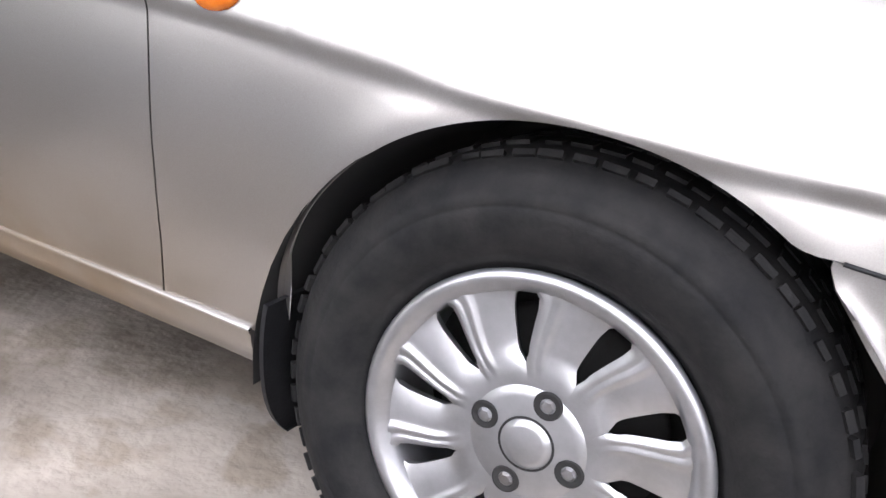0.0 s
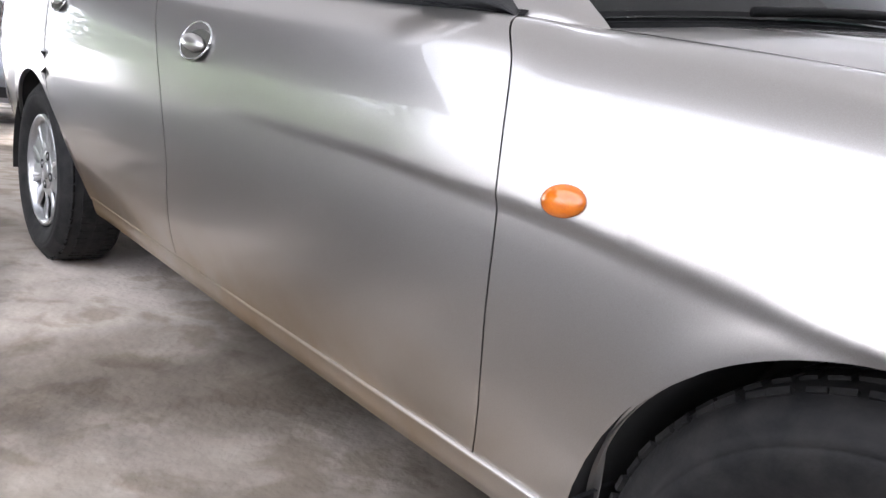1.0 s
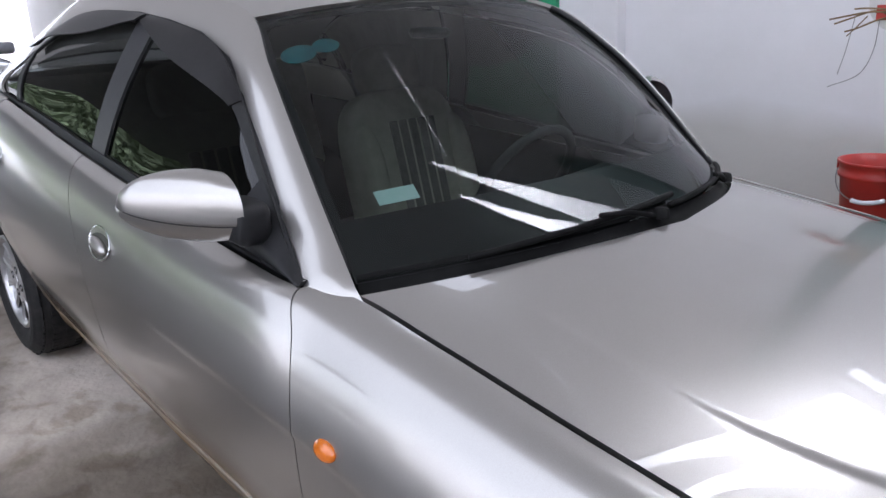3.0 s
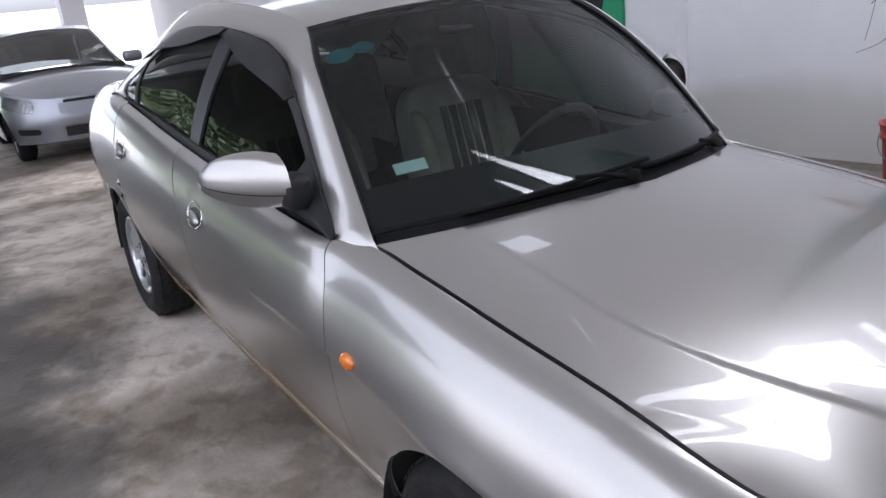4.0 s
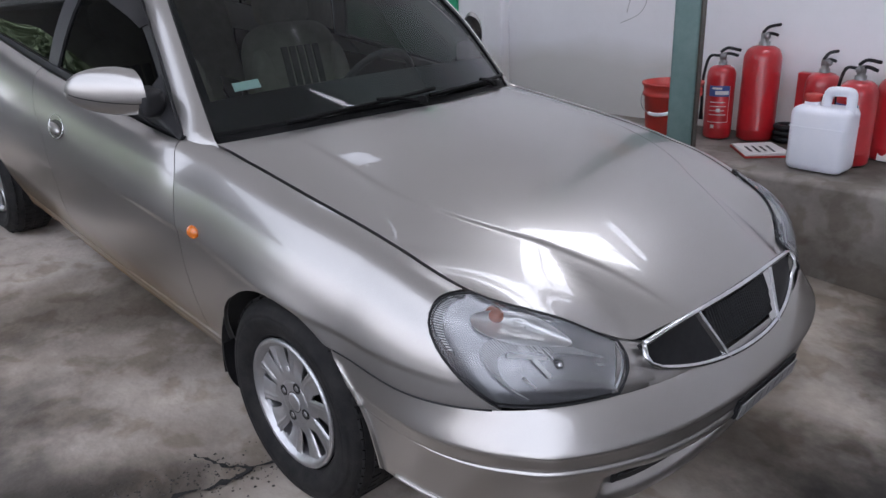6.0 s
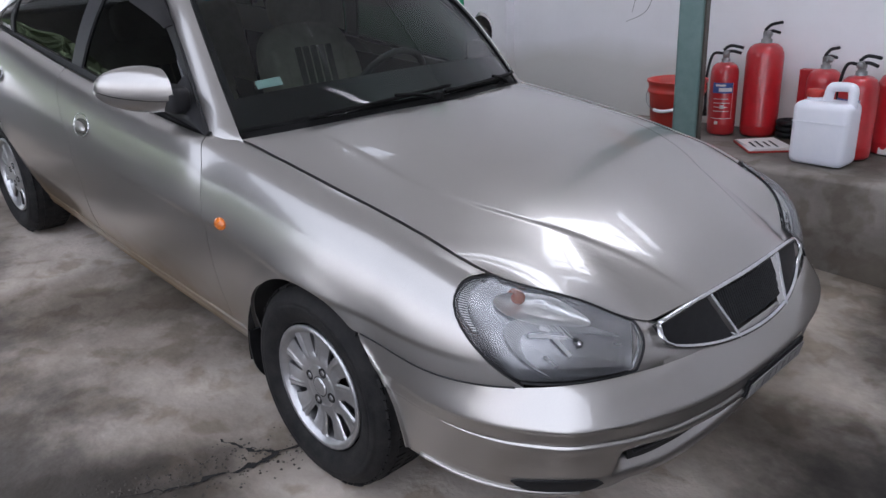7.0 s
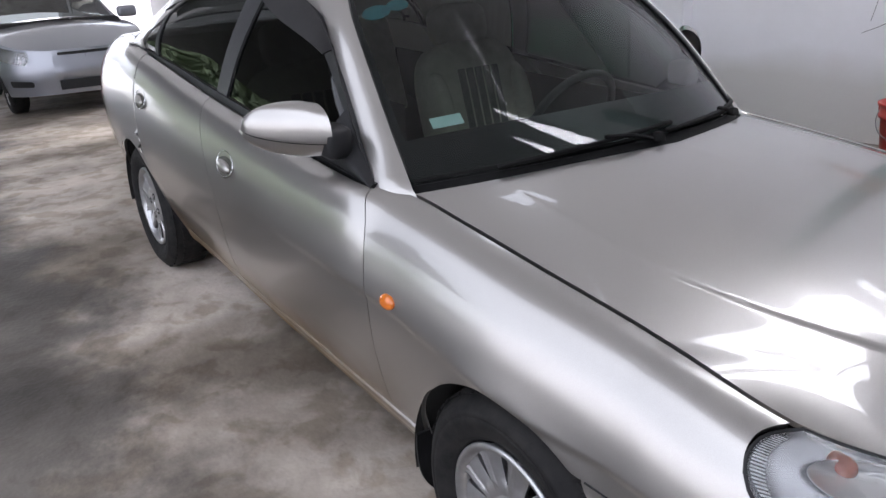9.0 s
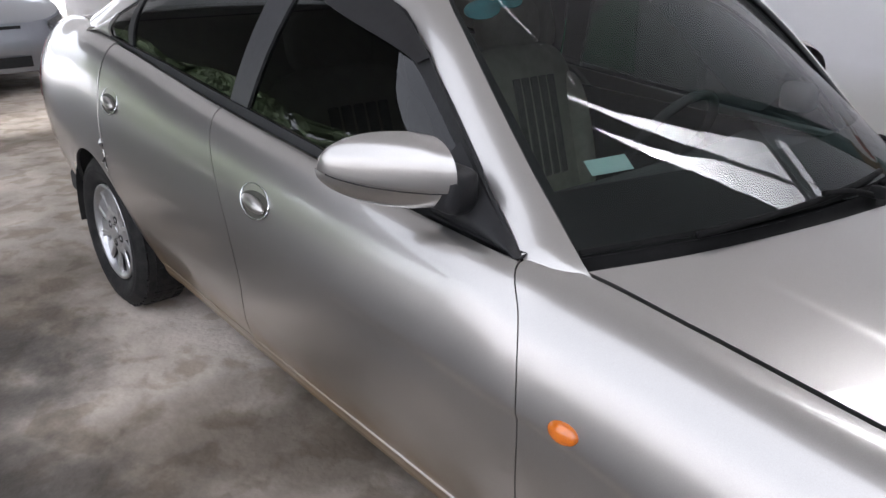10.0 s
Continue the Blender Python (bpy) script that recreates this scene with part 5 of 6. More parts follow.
# stickers on the inside of the windscreen
def sticker(name, c, s, ra, rb, mat, label, oval):
    p0 = surround(s, c, 0.012)
    du = (surround(s + 0.01, c, 0.012) - p0).normalized()
    dc = (surround(s, c + 0.01, 0.012) - p0).normalized()
    if oval:
        verts = [p0 + dc * ra * math.cos(a) + du * rb * math.sin(a) for a in lin(0, 2 * math.pi, 25)[:-1]]
    else:
        verts = [p0 + dc * x * ra + du * y * rb for x, y in ((-1, -1), (1, -1), (1, 1), (-1, 1))]
    n = len(verts)
    nn = du.cross(dc).normalized() * 0.001
    verts += [v + nn for v in verts]
    faces = [tuple(range(n)), tuple(range(n, 2 * n))] + [(i, (i + 1) % n, n + (i + 1) % n, n + i) for i in range(n)]
    link_mesh(name, verts, faces, mat, car, label, False, True)


sticker("inspection_sticker", -0.875, 0.262, 0.042, 0.032, TEALSTK, "round teal inspection sticker", True)
sticker("inspection_sticker", -0.755, 0.266, 0.032, 0.026, TEALSTK, "round blue inspection sticker", True)
sticker("permit_sticker", -0.80, 0.092, 0.040, 0.018, PALESTK, "small pale green paper sticker", False)


# cabin
def seat(x, y):
    s = empty("car_seat")
    s.parent = car
    tagged(s, "beige upholstered car seat with headrest")

    def cushion(name, size, at, rot, square):
        bm = bmesh.new()
        bmesh.ops.create_uvsphere(bm, u_segments=32, v_segments=20, radius=1)
        for v in bm.verts:
            v.co = Vector([0.5 * e * math.copysign(abs(c) ** square, c) for c, e in zip(v.co, size)])
        bmesh.ops.transform(bm, matrix=Matrix.Translation(at) @ Matrix.Rotation(radians(rot), 4, "Y"), verts=bm.verts)
        part(name, bm, LEATHER, s, "", True)
    cushion("seat_base", (0.52, 0.50, 0.18), (x + 0.25, y, 0.42), -8, 0.45)
    cushion("backrest", (0.17, 0.49, 0.62), (x - 0.05, y, 0.71), -18, 0.50)
    for k in range(-2, 3):
        bm = block_bm((0.012, 0.034, 0.34), (0.082, 0.042 * k, 0.02), 0.005, Matrix.Translation((x - 0.05, y, 0.71)) @ Matrix.Rotation(radians(-18), 4, "Y"), 2)
        part("backrest_inset", bm, SEATCLOTH, s, "dark ribbed cloth inset")
    for k in (-1, 1):
        cushion("side_bolster", (0.16, 0.09, 0.46), (x + 0.0, y + 0.20 * k, 0.69), -18, 0.7)
    cushion("headrest", (0.10, 0.27, 0.17), (x - 0.165, y, 1.07), -14, 0.55)


seat(-1.50, YC + 0.36)
seat(-1.50, YC - 0.36)
part("rear_bench", block_bm((0.16, 1.20, 0.60), (0, 0, 0), 0.06, Matrix.Translation((-2.55, YC, 0.74)) @ Matrix.Rotation(radians(-20), 4, "Y"), 3), LEATHER, car, "beige rear bench seat", True)


def dash(c, r):
    q = 1 - c * c
    x = mix(-0.62, -0.95, r) + 0.18 * q * (1 - r)
    return Vector((x, YC + 0.60 * c, mix(0.865, 0.83, r) - (0.16 * max(0, r - 0.8) / 0.2)))


panel("dashboard", dash, lin(-1, 1, 16), lin(0, 1, 14), TRIM, car, "dark grey dashboard top", 0.15)
turned_pts = [(-0.99 + 0.185 * math.sin(a) * 0.45, YC + 0.36 + 0.185 * math.cos(a), 0.80 + 0.185 * math.sin(a) * 0.89) for a in lin(0, 2 * math.pi, 33)]
tube("steering_wheel", turned_pts, 0.015, TRIM, car, "dark steering wheel")
panel("cabin_floor", lambda a, b: Vector((mix(-0.5, -2.9, a), YC + mix(-0.66, 0.66, b), 0.34)), lin(0, 1, 4), lin(0, 1, 4), TRIM, car, depth=0)
panel("firewall", lambda a, b: Vector((-0.50 + 0.0 * a, YC + mix(-0.64, 0.64, b), mix(0.30, 0.845, a))), lin(0, 1, 4), lin(0, 1, 4), DARK, car, depth=0)
panel("parcel_shelf", lambda a, b: Vector((mix(-2.62, -3.05, a), YC + mix(-0.6, 0.6, b), 0.98)), lin(0, 1, 4), lin(0, 1, 4), TRIM, car, depth=0.02)
for sd in (-1, 1):
    panel("door_lining", lambda a, b: car_point(mix(-0.64, -2.62, a), 0.655, mix(0.32, 0.855, b), sd), lin(0, 1, 8), lin(0, 1, 6), TRIM, car, depth=0.01)
turned("rear_view_mirror", [(0, 0.012), (0.05, 0.010), (0.055, 0.0), (0.05, -0.012), (0, -0.012)], 20, BLACK, car, at=(-1.02, YC, 1.25))


# ---- things on the ledge ----
LEDGE = 0.402


def steel_post():
    p = empty("steel_post", Matrix.Translation((-0.245, 1.60, 0)))
    tagged(p, "teal painted steel box post beside the ledge, rusty above", "post")
    turn = Matrix.Rotation(radians(20), 4, "Z")
    part("shaft", block_bm((0.115, 0.115, 2.9), (0, 0, 0.45), 0.010, turn), GREENST, p, "teal painted lower shaft")
    # added sheet: the shade on this side is put into its colour
    part("shaded_side", block_bm((0.008, 0.119, 2.9), (0.0605, 0, 0.45), 0.002, turn), SHADE_DARK, p, "thin dark sheet painting the post's shaded side")
    part("rusty_collar", block_bm((0.122, 0.122, 0.20), (0, 0, 1.36), 0.008, turn), RUST, p, "bare rusty patch")
    part("upper_shaft", block_bm((0.113, 0.113, 1.5), (0, 0, 2.65), 0.010, turn), GREENST, p)
    part("base_plate", block_bm((0.20, 0.16, 0.02), (0, -0.02, floor_z(-0.25) + 0.012), 0.003), GREENST, p)


steel_post()


def bucket(x, y, z, r, h):
    b = empty("bucket", Matrix.Translation((x, y, z)))
    tagged(b, "red plastic bucket with a white wire handle grip on the ledge", "bucket")
    turned("tub", [(0, 0.004), (r * 0.76, 0.004), (r * 0.78, 0.0), (r * 0.80, 0.008), (r * 0.93, h * 0.80), (r * 0.99, h * 0.81), (r * 0.995, h * 0.85), (r * 0.96, h * 0.86),
                   (r * 0.975, h * 0.97), (r * 1.03, h * 0.97), (r * 1.035, h), (r * 0.97, h), (r * 0.90, h * 0.8), (r * 0.765, 0.012), (0, 0.012)], 48, REDPL, b)
    # the bail hangs down against the front
    pts = [(r * 1.02 * math.cos(a), -r * 1.02 * math.sin(a) * 1.04, h * 0.90 - 0.11 * math.sin(a)) for a in lin(0, math.pi, 25)]
    tube("bail", pts, 0.0025, STEEL, b, "thin wire bail", 6)
    tube("grip", pts[8:15], 0.009, WHITEPL, b, "white plastic hand grip", 8)
    for sx in (-1, 1):
        part("ear", block_bm((0.018, 0.03, 0.03), (sx * r * 1.01, 0, h * 0.90), 0.005), REDPL, b)


bucket(-0.452, 1.86, LEDGE, 0.148, 0.335)


def fire_extinguisher(x, y, r, body, top, label, turn=0, sticker=True, hose=1, gauge=True):
    e = empty("fire_extinguisher", Matrix.Translation((x, y, LEDGE)) @ Matrix.Rotation(radians(turn), 4, "Z"))
    tagged(e, label, "fire extinguisher", "fire extinguishers on the ledge")
    b = body
    turned("cylinder", [(0, 0.004), (r * 0.90, 0.004), (r * 0.97, 0.010), (r, 0.03), (r, 0.055), (r * 1.012, 0.058), (r * 1.012, 0.064), (r, 0.068), (r, b - r * 0.75), (r * 0.96, b - r * 0.50), (r * 0.84, b - r * 0.24), (r * 0.62, b - r * 0.07), (r * 0.30, b), (0, b)], 40, RED, e, label="glossy red cylinder")
    turned("neck", [(r * 0.30, b - 0.004), (r * 0.30, b + 0.018), (r * 0.22, b + 0.020), (r * 0.22, b + 0.035), (0, b + 0.035)], 20, STEEL, e)
    part("valve", block_bm((0.034, 0.030, 0.034), (0, 0, b + 0.045), 0.006), STEEL, e)
    k = top - b
    tube("carry_handle", arc([(-0.012, 0, b + 0.052), (0.03, 0, b + 0.058), (0.075, 0, b + 0.046)], 5), 0.008, BLACK, e, "black carrying handle")
    tube("lever", arc([(-0.015, 0, b + 0.064), (0.02, 0, b + 0.075 + k * 0.15), (0.085, 0, b + k * 0.98)], 5), 0.008, BLACK, e, "black squeeze lever")
    if gauge:
        turned("gauge", [(0, -0.03), (0.012, -0.03), (0.014, -0.024), (0.014, -0.012)], 16, STEEL, e, at=(0, 0, b + 0.045), axis="y")
    if hose:
        hx = -hose * (r + 0.018)
        tube("hose", arc([(-hose * 0.015, 0, b + 0.048), (hx * 0.75, 0.0, b + 0.040), (hx, 0.0, b - 0.06), (hx, 0.004, b * 0.62), (hx * 0.98, 0.0, b * 0.38)], 8), 0.0075, BLACK, e, "black rubber hose")
        turned("nozzle", [(0.006, 0.06), (0.008, 0.05), (0.012, 0.0), (0.009, 0.0)], 14, BLACK, e, at=(hx * 0.98, 0, b * 0.38 - 0.05))
    if sticker:
        def wrap(a, z, off):
            an = radians(-90 + a)
            return Vector(((r + off) * math.cos(an), (r + off) * math.sin(an), z))
        lo, hi = b * 0.24, b * 0.74
        core = Vector((0, 0, b / 2))
        panel("label_band", lambda a, z: wrap(a, z, 0.0012), lin(-48, 40, 12), lin(hi - 0.055, hi, 3), BLUE, e, "blue label heading", 0.001, core)
        panel("heading_bar", lambda a, z: wrap(a, z, 0.002), lin(-34, 6, 8), lin(hi - 0.018, hi - 0.008, 3), WHITE, e, depth=0.0006, core=core)
        panel("heading_bar", lambda a, z: wrap(a, z, 0.002), lin(-20, 34, 8), lin(hi - 0.046, hi - 0.026, 3), WHITE, e, depth=0.0006, core=core)
        for a0, a1, z0, z1 in ((38.5, 40, lo, hi), (-48, 40, lo, lo + 0.0035)):
            panel("label_edge", lambda a, z: wrap(a, z, 0.0013), lin(a0, a1, 6), lin(z0, z1, 3), WHITE, e, depth=0.0006, core=core)
        for i in range(4):
            panel("text_bar", lambda a, z: wrap(a, z, 0.0015), lin(-40, 20 + 8 * (i % 2), 6), lin(lo + 0.105 - 0.022 * i, lo + 0.109 - 0.022 * i, 2), WHITE, e, depth=0.0005, core=core)
        panel("pictogram", lambda a, z: wrap(a, z, 0.0015), lin(-12, 4, 4), lin(lo + 0.055, lo + 0.075, 3), WHITE, e, depth=0.0005, core=core)
        panel("approval_mark", lambda a, z: wrap(a, z, 0.0015), lin(-30, -15, 4), lin(lo - 0.03, lo - 0.012, 3), WHITE, e, depth=0.0005, core=core)
    return e


fire_extinguisher(-0.365, 2.20, 0.072, 0.385, 0.46, "small red fire extinguisher with blue label", 28, True, 1)
fire_extinguisher(-0.19, 2.28, 0.094, 0.485, 0.585, "tall plain red fire extinguisher with black valve", 60, False, 0)
fire_extinguisher(0.13, 2.26, 0.080, 0.375, 0.47, "red fire extinguisher behind the white jerrycan", 75, False, 0)
fire_extinguisher(0.365, 2.05, 0.084, 0.385, 0.47, "red fire extinguisher with label and curved hose", -15, True, 1)
fire_extinguisher(0.47, 2.24, 0.082, 0.38, 0.46, "dark red fire extinguisher against the wall", 120, False, 1)


def call_box(x, y, z):
    b = empty("alarm_box", Matrix.Translation((x, y, z)))
    tagged(b, "small dark red box standing behind the jerrycan", "box")
    part("case", block_bm((0.10, 0.05, 0.36), (0, 0, 0.18), 0.006), RED, b)
    part("mark", block_bm((0.03, 0.004, 0.05), (0.012, -0.027, 0.26), 0.001), WHITE, b)


call_box(0.04, 2.32, LEDGE)


def jerrycan(x, y, z, w, d, h, turn):
    j = empty("jerrycan", Matrix.Translation((x, y, z)) @ Matrix.Rotation(radians(turn), 4, "Z"))
    tagged(j, "white translucent plastic jerrycan with red cap on the ledge", "jerrycan")
    body_h = h * 0.80
    bm = block_bm((w, d, body_h), (0, 0, body_h / 2 + 0.002), 0.035, None, 4)
    part("body", bm, WHITEPL, j, "", True)
    # moulded handle over the shoulder
    hx = w * 0.5
    pts = arc([(-w * 0.02, 0, body_h - 0.01), (w * 0.02, 0, h * 0.95), (w * 0.12, 0, h * 0.985), (w * 0.36, 0, h * 0.985), (hx - 0.024, 0, h * 0.93), (hx - 0.022, 0, body_h * 0.93)], 6)
    tube("handle", pts, 0.022, WHITEPL, j, "moulded loop handle", 10)
    turned("neck", [(0.034, 0.0), (0.034, 0.02), (0.030, 0.024)], 24, WHITEPL, j, at=(-w * 0.24, 0, body_h - 0.002))
    turned("cap", [(0, 0.032), (0.034, 0.032), (0.037, 0.028), (0.037, 0.002), (0.03, 0.0)], 28, REDPL, j, at=(-w * 0.24, 0, body_h + 0.016), label="red screw cap")
    part("level_rib", block_bm((w * 0.94, d + 0.006, 0.004), (0, 0, body_h * 0.70), 0.001), WHITEPL, j)


jerrycan(0.305, 1.86, LEDGE, 0.255, 0.16, 0.362, -3)


def paper_stack():
    p = empty("paper_stack", Matrix.Translation((-0.045, 2.02, LEDGE)) @ Matrix.Rotation(radians(-48), 4, "Z"))
    tagged(p, "stack of white printed sheets with a red edge on the ledge", "papers")
    part("folder", block_bm((0.26, 0.21, 0.008), (0, 0, 0.005), 0.001), REDPL, p, "red folder")
    for i in range(3):
        part("sheet", block_bm((0.25 - 0.01 * i, 0.20, 0.003), (0.004 * i, 0.003 * i, 0.0115 + 0.0042 * i), 0.0005, Matrix.Rotation(radians(3 * i), 4, "Z")), WHITE, p)
    for i in range(4):
        part("print_bar", block_bm((0.10 + 0.03 * (i % 2), 0.012, 0.001), (0.03, -0.06 + 0.035 * i, 0.0230), 0), BLACK, p)


paper_stack()


def numbered_board():
    b = empty("numbered_board", Matrix.Translation((0.60, 2.16, LEDGE)))
    tagged(b, "pale board with red figures leaning on the wall", "board")
    part("board", block_bm((0.30, 0.012, 0.24), (0, 0, 0.125), 0.004, Matrix.Rotation(radians(-8), 4, "X")), WHITE, b)
    for i in range(4):
        part("figure_bar", block_bm((0.022, 0.003, 0.10), (-0.11 + 0.055 * i, -0.0085, 0.12), 0.001, Matrix.Rotation(radians(-8), 4, "X")), REDPL, b)


numbered_board()


def tyre_scrap():
    t = empty("rubber_hose_coil", Matrix.Translation((-0.03, 2.30, LEDGE)))
    tagged(t, "dark coil of rubber hose between the extinguishers", "hose")
    for i in range(3):
        tube("coil", [(0.055 * math.cos(a), 0.05 * math.sin(a), 0.02 + 0.03 * i) for a in lin(0, 2 * math.pi, 21)], 0.016, BLACK, t)


tyre_scrap()


def loose_wires():
    w = empty("loose_wires", Matrix.Translation((-0.30, 1.50, 1.295)))
    tagged(w, "stiff rusty twigs of wire tied to the steel post", "wires")
    part("tie", block_bm((0.10, 0.012, 0.012), (-0.03, 0.0, 0.0), 0.003, Matrix.Rotation(radians(4), 4, "Y")), RUST, w, "rusty tie")
    for tip, sag in (((-0.25, -0.01, -0.012), 0.012), ((-0.24, 0.01, -0.028), 0.02), ((-0.20, 0.0, -0.055), 0.0), ((-0.17, -0.01, 0.02), 0.01)):
        tube("twig", arc([(0.0, 0, 0.0), (tip[0] * 0.45, tip[1], tip[2] * 0.3 + sag), (tip[0] * 0.8, tip[1], tip[2] * 0.8 + sag * 0.5), tip], 6), 0.0032, RUST, w, "", 5)
    tube("twig", arc([(-0.13, 0, -0.005), (-0.16, -0.005, -0.04), (-0.19, -0.005, -0.07)], 5), 0.002, RUST, w, "", 5)
    tube("thread", arc([(-0.17, 0, -0.01), (-0.19, 0.0, -0.12), (-0.21, 0.0, -0.20)], 6), 0.0013, STEEL, w, "thin hanging thread", 5)
    tube("thread", arc([(-0.09, 0, -0.02), (-0.10, 0.0, -0.12), (-0.14, 0.0, -0.20), (-0.24, 0.0, -0.245)], 8), 0.0015, STEEL, w, "thin hanging thread", 5)


loose_wires()


def post_sign():
    s = empty("post_sign", Matrix.Translation((-0.335, 1.515, 1.335)))
    tagged(s, "round white sign with a red band tied to the post", "sign")
    turned("disc", [(0, -0.006), (0.094, -0.006), (0.099, 0.0), (0.094, 0.006), (0, 0.006)], 36, WHITE, s, axis="y")
    part("band", block_bm((0.14, 0.004, 0.05), (0, -0.009, -0.035), 0.001), REDPL, s, "red band")


post_sign()


def green_board():
    b = empty("notice_board", Matrix.Translation((-2.531, WY, 0)))
    tagged(b, "green painted board with a dark torn poster fixed to the wall", "board")
    part("panel", block_bm((1.5, 0.03, 2.1), (-0.75, -0.018, 1.55), 0.004), GREENBD, b)
    rnd = random.Random(2)
    pts = [(-1.3, 1.10), (-1.0, 1.04), (-0.6, 1.02), (-0.30, 1.08), (-0.20, 1.16), (-0.16, 1.30), (-0.13, 1.45), (-0.15, 2.1), (-1.35, 2.1)]
    v = [(x, -0.037, z) for x, z in pts] + [(x, -0.034, z) for x, z in pts]
    n = len(pts)
    link_mesh("poster", v, [tuple(range(n)), tuple(range(n, 2 * n))] + [(i, (i + 1) % n, n + (i + 1) % n, n + i) for i in range(n)], TRIM, b, "dark poster with torn edge", False, True)


green_board()


# ---- the second car ----
def second_car():
    c = empty("parked_car", Matrix.Translation((-8.9, 0.06, 0.252)))
    tagged(c, "silver blue compact sedan parked behind, facing the same way", "car")
    core = Vector((-1.2, 0, 0.6))
    wide = spline((-3.2, 0.62), (-2.9, 0.80), (-2.2, 0.84), (-0.6, 0.845), (0.1, 0.83), (0.45, 0.74), (0.68, 0.50), (0.78, 0.10))
    beltz = spline((-3.2, 0.95), (-2.4, 0.98), (-1.0, 0.92), (-0.55, 0.90), (0.1, 0.83), (0.5, 0.74), (0.78, 0.66))

    def flank(x, v, sd):
        w, zt = wide(x), beltz(x)
        z = mix(0.22, zt, v)
        k = 1 - 0.13 * max(0, 0.35 - v) ** 1.0 - 0.30 * max(0, v - 0.62) ** 1.6
        nose = 0.06 * math.exp(-((z - 0.45) / 0.16) ** 2) if x > 0.3 else 0
        return Vector((x + nose * (x - 0.3), sd * w * k, z))
    for sd in (-1, 1):
        def low(x, v):
            lo = 0.0
            for cx in (0.0, -2.55):
                d = 0.33 ** 2 - (x - cx) ** 2
                if d > 0:
                    lo = max(lo, (0.30 + math.sqrt(d) - 0.22) / (beltz(x) - 0.22))
            return flank(x, mix(lo, 1, v), sd)
        panel("body_side", low, lin(-3.2, -0.40, 60) + lin(-0.37, 0.74, 44), lin(0, 1, 20), PAINT2, c, core=core)

    def bonnet(x, c_):
        w = wide(x) * 0.935
        return Vector((x, w * c_, beltz(x) + 0.075 * (1 - c_ * c_) * min(1, (0.9 - x) * 1.2)))
    panel("bonnet", bonnet, lin(-0.62, 0.775, 24), lin(-1, 1, 16), PAINT2, c, core=core)
    line = spline((0, (-0.60, 0.73, 0.90)), (0.3, (-1.35, 0.56, 1.40)), (0.5, (-1.9, 0.56, 1.44)), (0.7, (-2.5, 0.56, 1.38)), (1, (-3.1, 0.66, 0.98)))

    def top(s, k):
        x, w, z = line(s)
        q = 1 - k * k
        bow = 0.30 * max(0, 0.3 - s) / 0.3
        return Vector((x + (0.10 + bow) * q if s < 0.3 else x, w * k, z + 0.05 * q))
    panel("windscreen", top, lin(0.03, 0.285, 12), lin(-0.94, 0.94, 16), FARGLASS, c, "windscreen reflecting trees", 0.005, core)
    panel("roof", top, lin(0.29, 0.72, 16), lin(-1, 1, 16), PAINT2, c, core=core)
    panel("rear_window", top, lin(0.73, 0.98, 8), lin(-0.94, 0.94, 12), TINTED, c, "", 0.005, core)
    for sd in (-1, 1):
        panel("pillar", lambda s, k: top(s, sd * k), lin(0.0, 0.30, 10), lin(0.94, 1.0, 3), PAINT2, c, core=core)

        def glassside(s, t):
            x, w, z = line(s)
            xb = mix(-0.60, -3.0, s)
            return Vector((mix(xb, x, t), sd * mix(0.80, w, t), mix(beltz(xb), z, t)))
        panel("side_window", glassside, lin(0.06, 0.92, 20), lin(0.03, 0.93, 6), TINTED, c, "dark side glass", 0.006, core)
        panel("window_rail", glassside, lin(0.02, 0.98, 20), lin(0.93, 1.0, 3), PAINT2, c, "", 0.006, core)
        part("door_mirror", block_bm((0.12, 0.24, 0.14), (-0.80, sd * 0.90, 1.00), 0.045, None, 4), PAINT2, c, "silver door mirror", True)
        lampc = Vector((0.50, sd * 0.56, 0.70))

        def lamp(a, b, off=0.0):
            p, q = round_corners(a, b)
            x = mix(0.20, 0.66, p)
            v = mix(0.66, 0.97, q) - 0.10 * p * (1 - q) * 0
            o = flank(x, mix(v, 0.86, 0.3 * (1 - p)), sd)
            return o + (o - Vector((-0.4, 0, 0.6))).normalized() * (0.008 + off)
        h = panel("headlight", lambda a, b: lamp(a, b, 0.006 * math.sin(math.pi * a) * math.sin(math.pi * b)), lin(0, 1, 12), lin(0, 1, 8), LENS, c, "clear swept headlight", 0.006, core)
        h.visible_shadow = False
        panel("lamp_bowl", lambda a, b: lamp(a, b, -0.007), lin(0.02, 0.98, 10), lin(0.02, 0.98, 6), HOUSING, c, "silvered lamp bowl", 0, core)
        panel("fog_recess", lambda a, b: flank(mix(0.46, 0.66, round_corners(a, b)[0]), mix(0.20, 0.33, round_corners(a, b)[1]), sd) + Vector((0.006, sd * 0.004, 0)), lin(0, 1, 8), lin(0, 1, 6), BLACK, c, "black fog lamp recess", 0.003, core)
        for cx in (0.0, -2.55):
            w = empty("wheel", Matrix.Translation((cx, sd * 0.74, 0.30)) @ (Matrix() if sd < 0 else Matrix.Rotation(math.pi, 4, "Z")))
            w.parent = c
            turned("tyre", [(0.20, 0.0), (0.24, -0.02), (0.28, -0.008), (0.302, 0.02), (0.304, 0.15), (0.24, 0.18)], 40, RUBBER, w, axis="y")
            turned("rim", [(0, 0.0), (0.06, -0.005), (0.10, 0.008), (0.17, -0.002), (0.20, -0.008), (0.205, 0.01)], 40, ALLOY, w, axis="y", label="silver wheel trim")
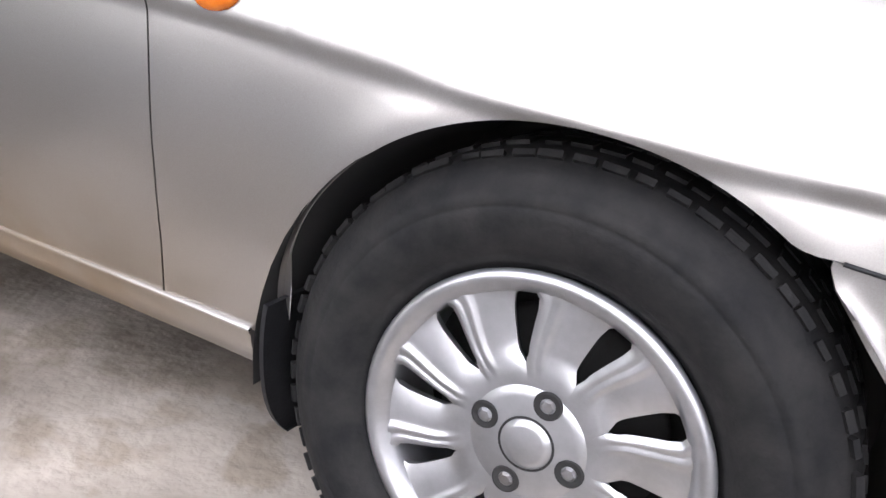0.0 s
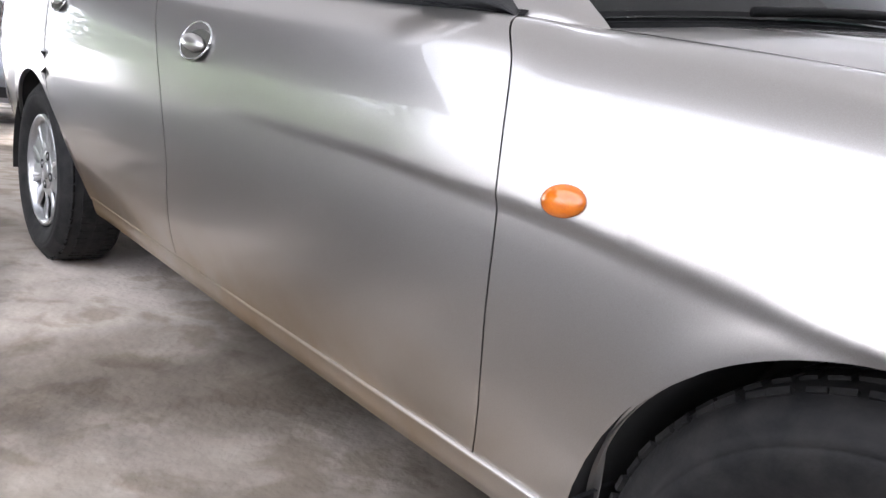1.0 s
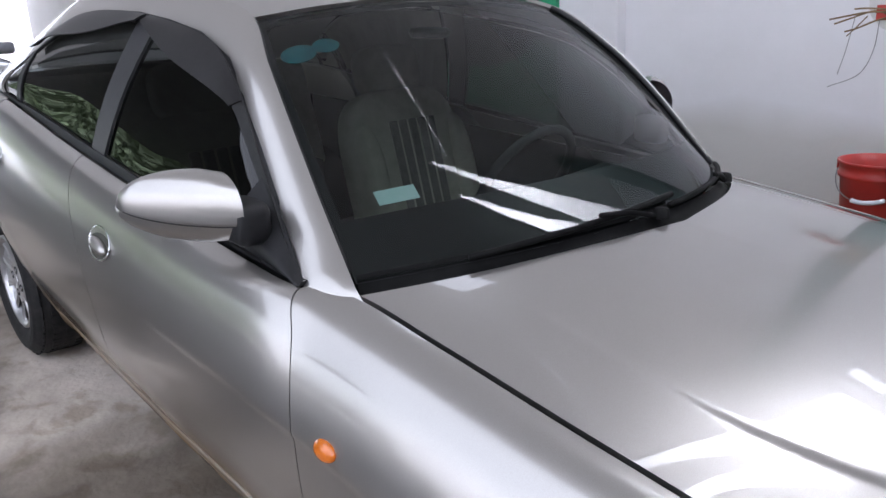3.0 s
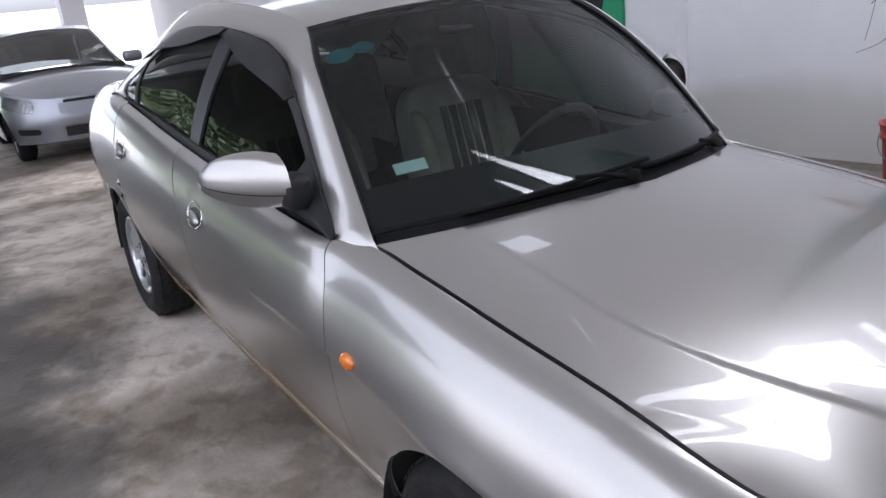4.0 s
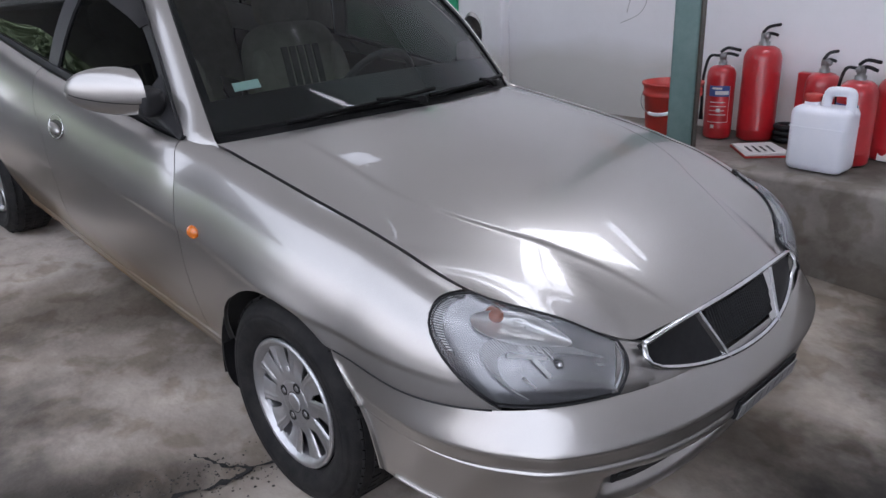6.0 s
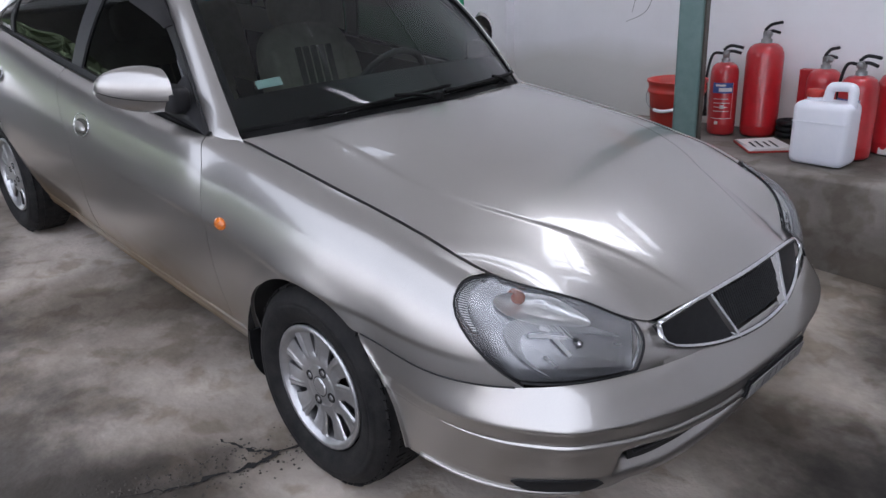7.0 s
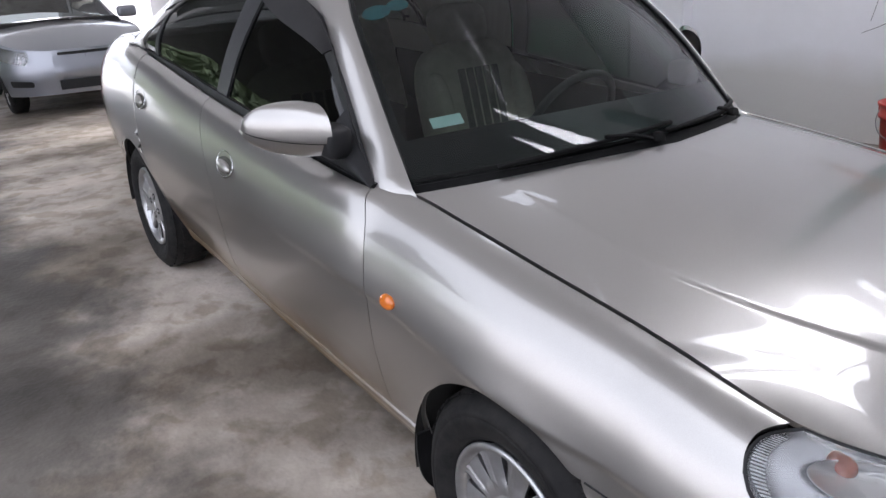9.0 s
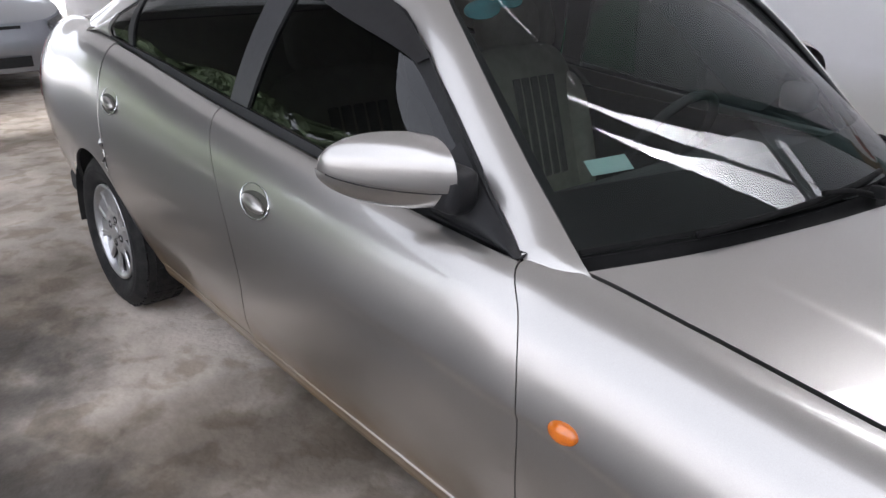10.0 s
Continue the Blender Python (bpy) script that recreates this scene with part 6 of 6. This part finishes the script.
            for k in range(7):
                a = 2 * math.pi * k / 7
                part("slot", block_bm((0.075, 0.006, 0.028), (0.135, -0.001, 0), 0.001, Matrix.Rotation(a, 4, "Y")), DARK, w)
        panel("wheel_arch_liner", lambda a, b: Vector((0.335 * math.cos(a), sd * mix(0.80, 0.45, b), 0.30 + 0.335 * math.sin(a))), lin(-0.1, math.pi + 0.1, 20), lin(0, 1, 3), DARK, c, "", 0)
    panel("bumper_middle", lambda y, z: Vector((0.775 + 0.045 * math.exp(-((z - 0.45) / 0.14) ** 2) - 0.9 * y * y * 0.35, y, z)), lin(-0.32, 0.32, 12), lin(0.22, 0.68, 12), PAINT2, c, "", 0.01, core)
    panel("upper_grille", lambda y, z: Vector((0.785 - 0.32 * y * y, y, z)), lin(-0.26, 0.26, 10), lin(0.585, 0.655, 3), BLACK, c, "narrow black upper grille", 0.006, core)
    panel("lower_grille", lambda y, z: Vector((0.835 - 0.32 * y * y, y, z)), lin(-0.30, 0.30, 10), lin(0.27, 0.37, 3), BLACK, c, "black lower grille", 0.006, core)
    turned("badge", [(0, 0.008), (0.03, 0.007), (0.04, 0.0)], 20, CHROME, c, at=(0.80, 0, 0.62), axis="y")
    part("floor_pan", block_bm((3.6, 1.3, 0.12), (-1.25, 0, 0.30), 0.02), DARK, c)
    part("dashboard", block_bm((0.75, 1.42, 0.16), (-0.72, 0, 0.885), 0.05), TRIM, c)


second_car()


# ---- outside ----
def leaf_mass(name, x0, x1, y, ydepth, z0, z1, count, seed, label, grow=1.0):
    rnd = random.Random(seed)
    verts, faces = [], []
    for _ in range(count):
        x, yy = rnd.uniform(x0, x1), y + rnd.gauss(0, ydepth)
        crown = z0 + (z1 - z0) * (0.55 + 0.45 * noise.noise(Vector((x * 0.35, seed, 0))))
        z = z0 + (crown - z0) * rnd.random() ** 0.75
        s = rnd.uniform(0.08, 0.20) * grow
        m = Euler((rnd.uniform(0, 6.3), rnd.uniform(0, 6.3), rnd.uniform(0, 6.3))).to_matrix()
        i = len(verts)
        for q in ((-s, 0, 0), (0, -s * 0.5, s * 0.12), (s, 0, 0), (0, s * 0.5, s * 0.12)):
            verts.append(Vector((x, yy, z)) + m @ Vector(q))
        faces.append((i, i + 1, i + 2, i + 3))
    ob = link_mesh(name, verts, faces, FOLIAGE, None, label, False)
    return tagged(ob, category="foliage", kind="stuff")


leaf_mass("hedge", -34, -10, -9.5, 0.7, 0.3, 5.6, 17000, 3, "green leafy hedge and trees across the yard")
leaf_mass("tree_row", -36, -17, -11.5, 1.0, 2.0, 12.0, 12000, 9, "row of leafy trees behind the hedge", 1.7)
# added out of view, so the flank reflects smooth grey below the sky
slab("reflected_wall", (-7.5, -10.2, -0.5), (12, -10.0, 3.6), WALL, "unseen pale wall added for an even reflection in the doors", "wall")
slab("yard_kerb", (-34, -9.2, 0.0), (-7.5, -9.0, 0.45), WALL, "low white kerb wall in front of the hedge", "kerb")
slab("gate_post", (-14.6, 0.95, 0.2), (-14.2, 1.35, 3.4), WALL, "white plastered gate post", "post")
